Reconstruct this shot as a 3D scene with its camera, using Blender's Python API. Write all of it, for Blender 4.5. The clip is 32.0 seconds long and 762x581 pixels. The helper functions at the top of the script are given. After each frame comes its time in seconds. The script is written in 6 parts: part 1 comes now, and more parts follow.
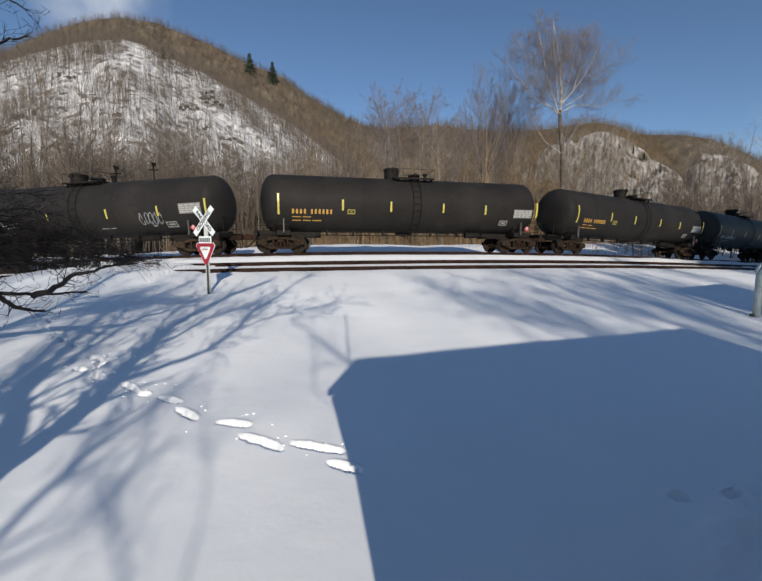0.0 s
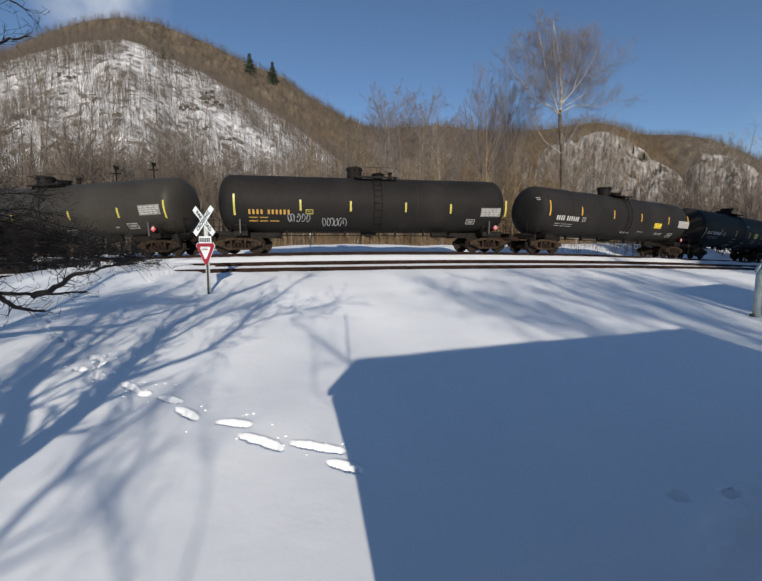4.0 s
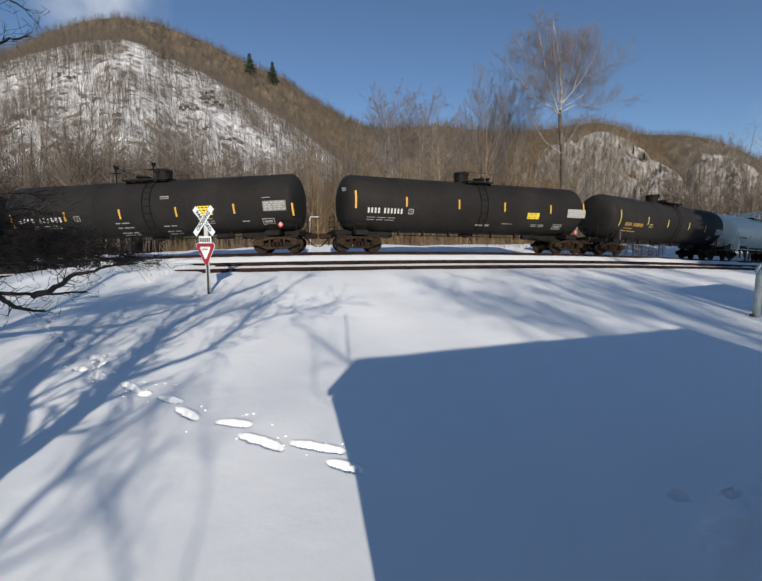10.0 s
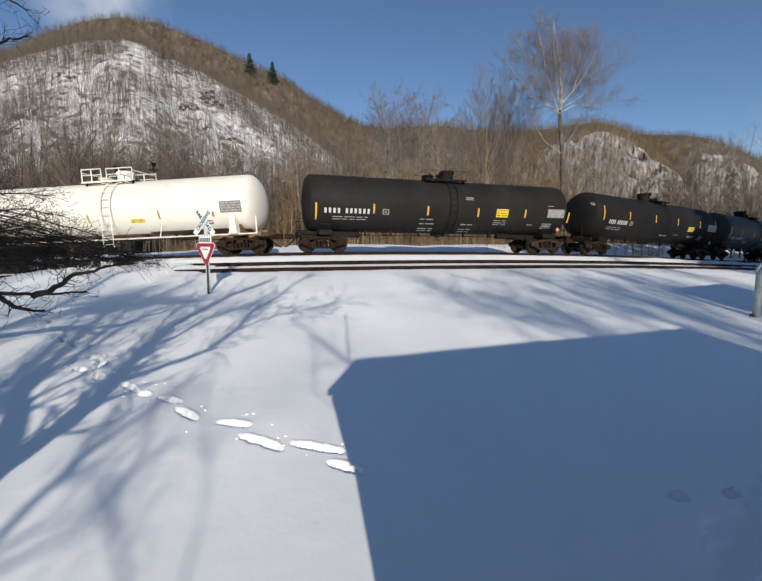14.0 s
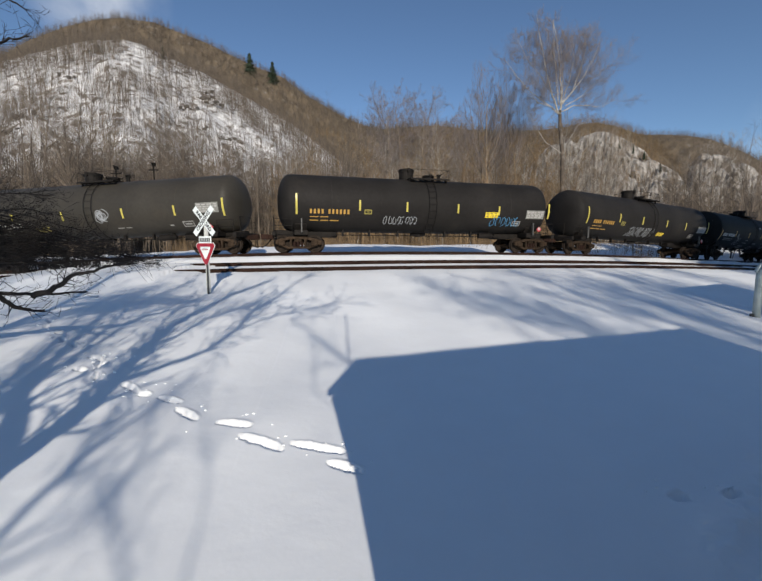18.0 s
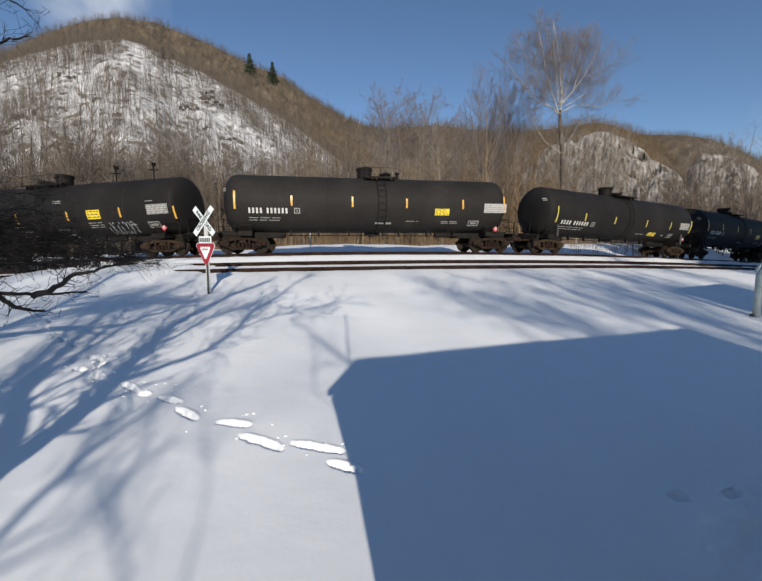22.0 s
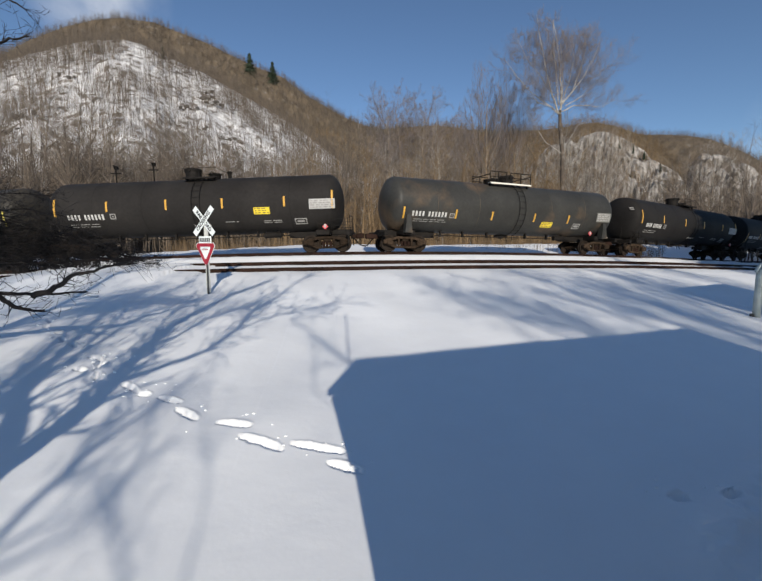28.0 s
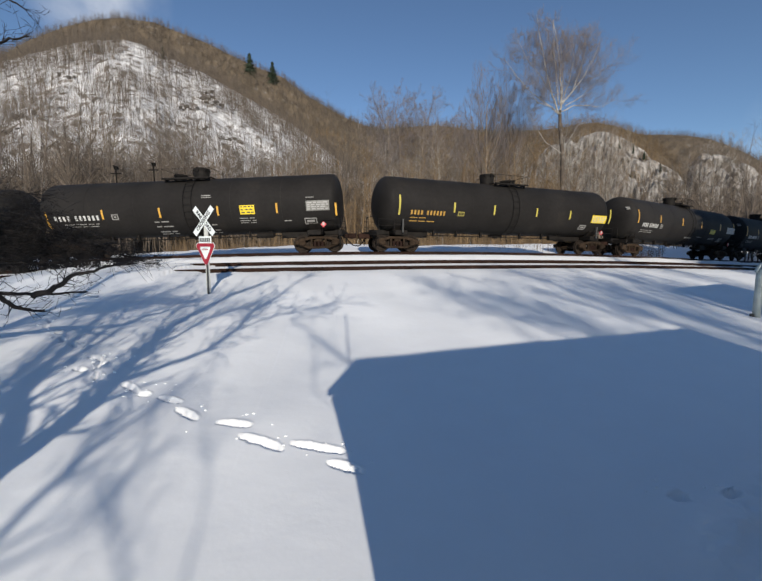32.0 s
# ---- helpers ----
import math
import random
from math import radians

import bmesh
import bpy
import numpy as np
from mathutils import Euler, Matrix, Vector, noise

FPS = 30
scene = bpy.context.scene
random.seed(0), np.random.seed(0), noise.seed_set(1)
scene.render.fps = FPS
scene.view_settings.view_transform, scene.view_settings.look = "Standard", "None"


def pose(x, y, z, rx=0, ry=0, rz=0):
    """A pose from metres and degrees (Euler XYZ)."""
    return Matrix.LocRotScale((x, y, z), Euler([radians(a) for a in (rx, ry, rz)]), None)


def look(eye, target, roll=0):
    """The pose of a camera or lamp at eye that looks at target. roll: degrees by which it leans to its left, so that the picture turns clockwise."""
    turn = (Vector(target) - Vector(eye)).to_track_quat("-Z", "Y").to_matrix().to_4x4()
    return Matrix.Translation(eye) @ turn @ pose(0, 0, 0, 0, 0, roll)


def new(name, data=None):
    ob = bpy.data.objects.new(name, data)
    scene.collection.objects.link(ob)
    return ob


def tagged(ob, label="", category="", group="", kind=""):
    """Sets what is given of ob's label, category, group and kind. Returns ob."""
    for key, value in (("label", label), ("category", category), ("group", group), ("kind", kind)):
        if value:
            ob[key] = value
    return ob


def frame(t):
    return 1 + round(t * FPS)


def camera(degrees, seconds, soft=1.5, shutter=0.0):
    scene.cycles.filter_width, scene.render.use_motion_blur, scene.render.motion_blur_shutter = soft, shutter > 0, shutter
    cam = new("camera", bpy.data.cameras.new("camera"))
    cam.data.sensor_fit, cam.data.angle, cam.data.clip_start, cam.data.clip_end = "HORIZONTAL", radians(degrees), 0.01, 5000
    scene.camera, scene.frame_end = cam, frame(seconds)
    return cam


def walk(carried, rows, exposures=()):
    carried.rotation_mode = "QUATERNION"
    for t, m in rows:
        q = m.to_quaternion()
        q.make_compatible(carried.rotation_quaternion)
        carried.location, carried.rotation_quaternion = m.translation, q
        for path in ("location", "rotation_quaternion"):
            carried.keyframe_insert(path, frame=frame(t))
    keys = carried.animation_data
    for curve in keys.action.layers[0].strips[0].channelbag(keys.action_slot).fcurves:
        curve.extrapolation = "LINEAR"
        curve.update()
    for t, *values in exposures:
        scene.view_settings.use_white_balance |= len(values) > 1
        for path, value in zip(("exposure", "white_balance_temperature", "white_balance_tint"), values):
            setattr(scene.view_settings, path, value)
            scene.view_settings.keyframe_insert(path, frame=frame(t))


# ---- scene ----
# ---------- camera ----------
EYE_Z = 0.224
cam = camera(88.11, 32.0, soft=1.6)
walk(cam, [(0.0, pose(0, 0, EYE_Z, 83.8, 0, 0)), (32.0, pose(0, 0, EYE_Z, 83.8, 0, 0))], exposures=[(0.0, -0.06), (10.0, -0.02), (20.0, 0.0), (32.0, 0.01)])

# ---------- sky and sun ----------
SUN_AZ = radians(-10.0)      # heading of the light over the ground, from +y towards +x
SUN_EL = radians(22.8)
LIGHT = Vector((math.sin(SUN_AZ) * math.cos(SUN_EL), math.cos(SUN_AZ) * math.cos(SUN_EL), -math.sin(SUN_EL)))


def make_world():
    world = bpy.data.worlds.new("winter_sky")
    scene.world = world
    world.use_nodes = True
    nt = world.node_tree
    nt.nodes.clear()
    out = nt.nodes.new("ShaderNodeOutputWorld")
    bg = nt.nodes.new("ShaderNodeBackground")
    sky = nt.nodes.new("ShaderNodeTexSky")
    sky.sky_type = "NISHITA"
    sky.sun_disc = False
    sky.sun_elevation = SUN_EL
    sky.sun_rotation = math.pi + SUN_AZ
    sky.altitude = 900
    sky.air_density = 1.0
    sky.dust_density = 0.0
    sky.ozone_density = 3.6
    bg.inputs["Strength"].default_value = 0.107
    coord = nt.nodes.new("ShaderNodeTexCoord")
    last = sky.outputs[0]
    # two thin banks of cloud: one over the left hill's top, one low on the right
    for place, reach, seed in (((-0.497, 0.745, 0.452), 0.12, 1.0), ((0.72, 0.66, 0.20), 0.11, 6.0)):
        away = nt.nodes.new("ShaderNodeVectorMath")
        away.operation = "DISTANCE"
        away.inputs[1].default_value = Vector(place).normalized()
        nt.links.new(coord.outputs["Generated"], away.inputs[0])
        fade = nt.nodes.new("ShaderNodeMapRange")
        fade.inputs["From Min"].default_value, fade.inputs["From Max"].default_value = reach, 0.0
        nt.links.new(away.outputs["Value"], fade.inputs["Value"])
        puff = nt.nodes.new("ShaderNodeTexNoise")
        puff.noise_dimensions = "4D"
        puff.inputs["W"].default_value = seed
        puff.inputs["Scale"].default_value = 9.0
        puff.inputs["Detail"].default_value = 6.0
        nt.links.new(coord.outputs["Generated"], puff.inputs["Vector"])
        dense = nt.nodes.new("ShaderNodeMapRange")
        dense.inputs["From Min"].default_value, dense.inputs["From Max"].default_value = 0.36, 0.66
        dense.inputs["To Max"].default_value = 0.9
        nt.links.new(puff.outputs["Fac"], dense.inputs["Value"])
        both = nt.nodes.new("ShaderNodeMath")
        both.operation = "MULTIPLY"
        nt.links.new(fade.outputs[0], both.inputs[0])
        nt.links.new(dense.outputs[0], both.inputs[1])
        mix = nt.nodes.new("ShaderNodeMix")
        mix.data_type = "RGBA"
        mix.inputs["B"].default_value = (7.0, 7.3, 7.8, 1)
        nt.links.new(both.outputs[0], mix.inputs["Factor"])
        nt.links.new(last, mix.inputs["A"])
        last = mix.outputs["Result"]
    nt.links.new(last, bg.inputs["Color"])
    nt.links.new(bg.outputs[0], out.inputs["Surface"])


make_world()
sun_data = bpy.data.lights.new("sun", "SUN")
sun_data.energy = 4.3
sun_data.angle = radians(0.53)
sun_data.color = (1.0, 0.915, 0.79)
sun = new("sun", sun_data)
sun.matrix_world = look((0, 0, 60), Vector((0, 0, 60)) + LIGHT)

# ---------- materials ----------
MATS = {}


def material(name, color, rough=0.7, metal=0.0, vary=0.25, size=1.0, bump=0.0, bump_size=0.1, second=None, second_scale=0.3, second_amount=0.0,
             by_object=0.0, by_island=0.0, spec=0.5, streak=1.0):
    """A surface with grain at two scales, patches of a second colour, relief, and tint by object or by piece."""
    if name in MATS:
        return MATS[name]
    m = bpy.data.materials.new(name)
    m.use_nodes = True
    nt = m.node_tree
    bsdf = nt.nodes["Principled BSDF"]
    bsdf.inputs["Roughness"].default_value = rough
    bsdf.inputs["Metallic"].default_value = metal
    bsdf.inputs["Specular IOR Level"].default_value = spec
    coord = nt.nodes.new("ShaderNodeTexCoord")
    stretch = nt.nodes.new("ShaderNodeMapping")
    stretch.inputs["Scale"].default_value = (1, 1, 1 / streak)
    nt.links.new(coord.outputs["Object"], stretch.inputs["Vector"])
    where = stretch.outputs["Vector"]

    def tex(scale, detail=4.0):
        n = nt.nodes.new("ShaderNodeTexNoise")
        n.inputs["Scale"].default_value = scale
        n.inputs["Detail"].default_value = detail
        nt.links.new(where, n.inputs["Vector"])
        return n.outputs["Fac"]

    def ramp(src, a, b, lo, hi):
        r = nt.nodes.new("ShaderNodeMapRange")
        r.inputs["From Min"].default_value, r.inputs["From Max"].default_value = a, b
        r.inputs["To Min"].default_value, r.inputs["To Max"].default_value = lo, hi
        nt.links.new(src, r.inputs["Value"])
        return r.outputs["Result"]

    def mult(a, b):
        n = nt.nodes.new("ShaderNodeMath")
        n.operation = "MULTIPLY"
        nt.links.new(a, n.inputs[0])
        nt.links.new(b, n.inputs[1])
        return n.outputs[0]

    value = mult(ramp(tex(1.3 / size), 0.3, 0.7, 1 - vary, 1 + vary), ramp(tex(17 / size, 6.0), 0.25, 0.75, 1 - vary * 0.6, 1 + vary * 0.6))
    if by_object:
        info = nt.nodes.new("ShaderNodeObjectInfo")
        value = mult(value, ramp(info.outputs["Random"], 0, 1, 1 - by_object, 1 + by_object))
    if by_island:
        geo = nt.nodes.new("ShaderNodeNewGeometry")
        value = mult(value, ramp(geo.outputs["Random Per Island"], 0, 1, 1 - by_island, 1 + by_island))
    base = nt.nodes.new("ShaderNodeRGB")
    base.outputs[0].default_value = (*color, 1)
    src = base.outputs[0]
    if second:
        mix = nt.nodes.new("ShaderNodeMix")
        mix.data_type = "RGBA"
        mix.inputs["B"].default_value = (*second, 1)
        nt.links.new(src, mix.inputs["A"])
        nt.links.new(ramp(tex(second_scale, 5.0), 0.62 - second_amount * 0.3, 0.74 - second_amount * 0.3, 0, 1), mix.inputs["Factor"])
        src = mix.outputs["Result"]
    scaled = nt.nodes.new("ShaderNodeVectorMath")
    scaled.operation = "SCALE"
    nt.links.new(src, scaled.inputs[0])
    nt.links.new(value, scaled.inputs["Scale"])
    nt.links.new(scaled.outputs[0], bsdf.inputs["Base Color"])
    if bump:
        b = nt.nodes.new("ShaderNodeBump")
        b.inputs["Strength"].default_value = bump
        b.inputs["Distance"].default_value = bump_size * 0.25
        nt.links.new(tex(1 / bump_size, 6.0), b.inputs["Height"])
        nt.links.new(b.outputs[0], bsdf.inputs["Normal"])
    MATS[name] = m
    return m


snow = material("snow", (0.875, 0.885, 0.888), 0.55, vary=0.02, size=9.0, bump=0.12, bump_size=1.6)
rock_snow = material("hillside_rock_under_snow", (0.62, 0.61, 0.60), 0.8, vary=0.36, size=4.0, bump=0.9, bump_size=3.0, second=(0.17, 0.143, 0.12), second_scale=0.34, second_amount=0.36, streak=2.8)
cliff = material("grey_streaked_cliff_rock", (0.29, 0.268, 0.243), 0.85, vary=0.42, size=3, bump=0.6, bump_size=2.0, second=(0.115, 0.095, 0.075), second_scale=0.26, second_amount=0.45, streak=2.6)
crag = material("dark_wet_outcrop_rock", (0.085, 0.075, 0.066), 0.85, vary=0.4, size=1.5, bump=0.5, bump_size=0.8, second=(0.55, 0.54, 0.53), second_scale=0.5, second_amount=0.12)
litter = material("leaf_litter", (0.118, 0.088, 0.056), 0.9, vary=0.35, size=10, bump=0.5, bump_size=3.0, second=(0.20, 0.18, 0.155), second_scale=0.35, second_amount=0.1, streak=3.0)
rust = material("rusty_steel", (0.024, 0.0125, 0.009), 0.85, vary=0.45, size=0.6, bump=0.3, bump_size=0.05, spec=0.12)
railhead = material("polished_rail", (0.42, 0.40, 0.38), 0.3, metal=1.0, vary=0.2, size=1.0)
dirty_steel = material("grimy_truck_steel", (0.030, 0.020, 0.013), 0.85, vary=0.5, size=0.35, bump=0.3, bump_size=0.05, second=(0.050, 0.034, 0.023), second_scale=1.6, second_amount=0.15, by_object=0.35, spec=0.1)
wheel_steel = material("wheel_steel", (0.022, 0.016, 0.012), 0.75, vary=0.35, size=0.4, spec=0.15)
black_paint = material("black_tank_paint", (0.0205, 0.0187, 0.0173), 0.62, vary=0.22, size=2.6, second=(0.032, 0.028, 0.023), second_scale=0.45, second_amount=0.15, by_object=0.22, spec=0.10)
brown_black_paint = material("dusty_black_tank_paint", (0.039, 0.0345, 0.0275), 0.55, vary=0.2, size=2.6, second=(0.045, 0.038, 0.029), second_scale=0.4, second_amount=0.2, spec=0.25)
grey_paint = material("weathered_grey_black_tank_paint", (0.038, 0.037, 0.033), 0.5, vary=0.25, size=2.4, second=(0.10, 0.07, 0.045), second_scale=0.35, second_amount=0.25, spec=0.25)
white_paint = material("cream_white_tank_paint", (0.80, 0.76, 0.66), 0.4, vary=0.06, size=3.0, second=(0.6, 0.52, 0.4), second_scale=0.5, second_amount=0.0)
belly_rust = material("rust_grime", (0.20, 0.125, 0.065), 0.8, vary=0.4, size=0.8, second=(0.06, 0.04, 0.025), second_scale=1.2, second_amount=0.3)
grime_brown = material("dark_brown_grime", (0.085, 0.052, 0.030), 0.85, vary=0.5, size=0.7, second=(0.38, 0.30, 0.20), second_scale=0.9, second_amount=0.25)
fitting_black = material("black_fittings", (0.013, 0.011, 0.0095), 0.7, vary=0.35, size=0.4, spec=0.15)
yellow_refl = material("yellow_reflector", (0.50, 0.42, 0.08), 0.35, vary=0.15, size=0.3)
amber_refl = material("amber_reflector", (0.62, 0.34, 0.05), 0.35, vary=0.15, size=0.3)
olive_refl = material("olive_reflector", (0.32, 0.27, 0.06), 0.4, vary=0.2, size=0.3)
yellow_label = material("yellow_label", (0.78, 0.58, 0.03), 0.45, vary=0.08, size=0.4)
letter_yellow = material("yellow_lettering", (0.44, 0.25, 0.045), 0.5, vary=0.2, size=0.15)
letter_white = material("white_lettering", (0.54, 0.53, 0.50), 0.5, vary=0.2, size=0.15)
letter_black = material("black_lettering", (0.06, 0.055, 0.05), 0.5, vary=0.2, size=0.15)
label_grey = material("grey_label", (0.20, 0.195, 0.175), 0.5, vary=0.3, size=0.12)
label_white = material("white_label", (0.40, 0.39, 0.37), 0.4, vary=0.15, size=0.2)
placard_red = material("red_placard", (0.55, 0.06, 0.07), 0.45, vary=0.1, size=0.2)
faded = material("faded_small_print", (0.28, 0.27, 0.25), 0.6, vary=0.3, size=0.1)
graffiti_white = material("chalky_spray_paint", (0.26, 0.27, 0.28), 0.6, vary=0.3, size=0.2)
graffiti_blue = material("blue_spray_paint", (0.05, 0.20, 0.36), 0.5, vary=0.2, size=0.2)
bark = material("grey_brown_bark", (0.20, 0.155, 0.115), 0.9, vary=0.3, size=0.8, bump=0.4, bump_size=0.1, by_island=0.45)
pale_bark = material("pale_mottled_bark", (0.34, 0.31, 0.265), 0.85, vary=0.3, size=1.2, bump=0.3, bump_size=0.15, second=(0.15, 0.115, 0.085), second_scale=0.9, second_amount=0.55)
white_bark = material("chalky_pale_bark", (0.40, 0.375, 0.335), 0.85, vary=0.25, size=1.0, second=(0.20, 0.165, 0.13), second_scale=0.8, second_amount=0.3)
# wide tone spread between pieces stands in for shade inside the brush
brown_twig = material("brown_twigs", (0.182, 0.121, 0.062), 0.9, vary=0.3, size=1.5, by_island=0.6)
flaky_bark = material("dark_flaking_bark", (0.085, 0.066, 0.050), 0.9, vary=0.35, size=0.8, bump=0.4, bump_size=0.15, second=(0.20, 0.17, 0.14), second_scale=0.8, second_amount=0.2)
# darker copy of the twig brown: shade of the woods behind, put into colour
wood_brown = material("shaded_brown_wood", (0.138, 0.094, 0.049), 0.9, vary=0.35, size=4.0, by_island=0.6)
hill_bark = material("hill_tree_bark", (0.135, 0.106, 0.079), 0.9, vary=0.3, size=3.0, by_island=0.5)
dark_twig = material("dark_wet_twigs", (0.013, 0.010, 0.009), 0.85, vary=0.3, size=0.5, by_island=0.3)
needle = material("dark_conifer_needles", (0.020, 0.034, 0.016), 0.8, vary=0.3, size=1.0, by_island=0.4)
timber = material("dark_crossing_timber", (0.014, 0.012, 0.011), 0.9, vary=0.4, size=0.5, bump=0.3, bump_size=0.08, by_object=0.3, spec=0.1)
galvanized = material("galvanized_pipe", (0.42, 0.47, 0.45), 0.45, metal=0.3, vary=0.15, size=0.3)
white_pipe = material("white_painted_pipe", (0.75, 0.75, 0.74), 0.45, vary=0.08, size=0.3)
sign_white = material("white_sign_sheeting", (0.76, 0.80, 0.78), 0.35, vary=0.06, size=0.3)
sign_red = material("red_sign_sheeting", (0.33, 0.012, 0.028), 0.35, vary=0.08, size=0.3)
sign_black = material("black_sign_ink", (0.03, 0.03, 0.03), 0.5, vary=0.1, size=0.2)
post_wood = material("weathered_white_post", (0.58, 0.58, 0.54), 0.8, vary=0.15, size=0.3, bump=0.2, bump_size=0.05, streak=6.0)
tarred = material("tarred_black_post", (0.010, 0.009, 0.008), 0.8, vary=0.3, size=0.5, spec=0.1)
post_dark = material("dark_post_side", (0.05, 0.05, 0.048), 0.8, vary=0.2, size=0.3)
siding = material("house_siding", (0.62, 0.61, 0.57), 0.7, vary=0.06, size=1.0)
shingle = material("roof_shingles", (0.10, 0.095, 0.09), 0.9, vary=0.25, size=0.6, bump=0.3, bump_size=0.1)
bulk = material("grey_metal_box", (0.075, 0.073, 0.068), 0.5, metal=0.2, vary=0.12, size=0.4)


# ---------- mesh helpers ----------
def put(name, bm, mat, parent=None, label="", m=None, smooth=False):
    """Links a bmesh as one mesh object, under a thing or part if given."""
    me = bpy.data.meshes.new(name)
    bmesh.ops.recalc_face_normals(bm, faces=bm.faces)
    bm.to_mesh(me)
    bm.free()
    return put_mesh(name, me, mat, parent, label, m, smooth)


def put_mesh(name, me, mat, parent=None, label="", m=None, smooth=False):
    if mat and not me.materials:
        me.materials.append(mat)
    if smooth:
        me.polygons.foreach_set("use_smooth", [True] * len(me.polygons))
    ob = new(name, me)
    if parent:
        ob.parent = parent
    if m is not None:
        ob.matrix_basis = m
    if label:
        ob["label"] = label
    return ob


CACHE = {}


def shared(key, name, build, mat, parent, label="", m=None, smooth=False):
    """As put(), but alike pieces share their mesh."""
    if key not in CACHE:
        bm = bmesh.new()
        build(bm)
        me = bpy.data.meshes.new(name)
        bmesh.ops.recalc_face_normals(bm, faces=bm.faces)
        bm.to_mesh(me)
        bm.free()
        CACHE[key] = me
    return put_mesh(name, CACHE[key], mat, parent, label, m, smooth)


def box(bm, x0, x1, y0, y1, z0, z1, bevel=0.0, m=None):
    got = bmesh.ops.create_cube(bm, size=1.0, matrix=Matrix.LocRotScale(((x0 + x1) / 2, (y0 + y1) / 2, (z0 + z1) / 2), None, (x1 - x0, y1 - y0, z1 - z0)))
    verts = got["verts"]
    if bevel:
        edges = {e for v in verts for e in v.link_edges}
        r = bmesh.ops.bevel(bm, geom=list(edges), offset=bevel, segments=1, affect="EDGES")
        verts = list({v for f in r["faces"] for v in f.verts} | {v for v in verts if v.is_valid})
    if m is not None:
        bmesh.ops.transform(bm, matrix=m, verts=verts)


def tube(bm, points, radii, sides=6, cap=True):
    """A round bar along points."""
    pts = [Vector(p) for p in points]
    if not hasattr(radii, "__len__"):
        radii = [radii] * len(pts)
    rings = []
    ref = None
    for i, p in enumerate(pts):
        d = (pts[min(i + 1, len(pts) - 1)] - pts[max(i - 1, 0)]).normalized()
        if ref is None:
            ref = d.orthogonal().normalized()
        a = (ref - d * ref.dot(d)).normalized()
        ref = a
        b = d.cross(a)
        rings.append([bm.verts.new(p + (a * math.cos(2 * math.pi * k / sides) + b * math.sin(2 * math.pi * k / sides)) * radii[i]) for k in range(sides)])
    for r0, r1 in zip(rings, rings[1:]):
        for k in range(sides):
            bm.faces.new((r0[k], r0[(k + 1) % sides], r1[(k + 1) % sides], r1[k]))
    if cap:
        bm.faces.new(rings[0][::-1])
        bm.faces.new(rings[-1])


def lathe(bm, profile, axis="X", sides=40):
    """Turns (along, radius) pairs about an axis."""
    rings = []
    for a, r in profile:
        ring = []
        for k in range(sides if r > 1e-6 else 1):
            c, s = math.cos(2 * math.pi * k / sides), math.sin(2 * math.pi * k / sides)
            ring.append(bm.verts.new({"X": (a, r * c, r * s), "Y": (r * c, a, r * s), "Z": (r * c, r * s, a)}[axis]))
        rings.append(ring)
    for r0, r1 in zip(rings, rings[1:]):
        for k in range(sides):
            quad = [r0[k % len(r0)], r0[(k + 1) % len(r0)], r1[(k + 1) % len(r1)], r1[k % len(r1)]]
            quad = list(dict.fromkeys(quad))
            if len(quad) > 2:
                bm.faces.new(quad)


def spikes(p0, p1, r, name, mat, parent=None, label=""):
    """Many slender three-sided twigs in one mesh, from arrays of starts, ends and radii."""
    n = len(p0)
    d = p1 - p0
    ln = np.linalg.norm(d, axis=1, keepdims=True) + 1e-9
    d = d / ln
    a = np.cross(d, np.where(np.abs(d[:, 2:3]) > 0.9, np.array([[1.0, 0, 0]]), np.array([[0, 0, 1.0]])))
    a /= np.linalg.norm(a, axis=1, keepdims=True) + 1e-9
    b = np.cross(d, a)
    co = np.empty((n, 4, 3))
    for k in range(3):
        co[:, k] = p0 + (a * math.cos(2.0944 * k) + b * math.sin(2.0944 * k)) * r[:, None]
    co[:, 3] = p1
    idx = (np.arange(n)[:, None, None] * 4 + np.array([[0, 1, 3], [1, 2, 3], [2, 0, 3]])[None]).reshape(-1)
    me = bpy.data.meshes.new(name)
    me.vertices.add(n * 4)
    me.vertices.foreach_set("co", co.reshape(-1).astype(np.float32))
    me.loops.add(n * 9)
    me.loops.foreach_set("vertex_index", idx.astype(np.int32))
    me.polygons.add(n * 3)
    me.polygons.foreach_set("loop_start", np.arange(0, n * 9, 3, dtype=np.int32))
    me.update(calc_edges=True)
    me.materials.append(mat)
    ob = new(name, me)
    if parent:
        ob.parent = parent
    if label:
        ob["label"] = label
    return ob

# ---------- the line of the railway ----------
STEP = np.arange(-620.0, 700.5, 1.0)
TURN = -0.1464 + 0.7146 * np.tanh((STEP + 11.36) / 25.74) + 0.15 * (1 + np.tanh((-STEP - 65) / 12))
EASE = np.ones(7) / 7
TURN = TURN + np.convolve(np.interp(STEP, [-45, -34, -26, -18, -10, -3], [0.381, 0.351, 0.296, 0.20, -0.019, 0.0]), EASE, "same")


def along(rate):
    total = np.concatenate([[0.0], np.cumsum((rate[1:] + rate[:-1]) / 2)])
    return total - total[620]


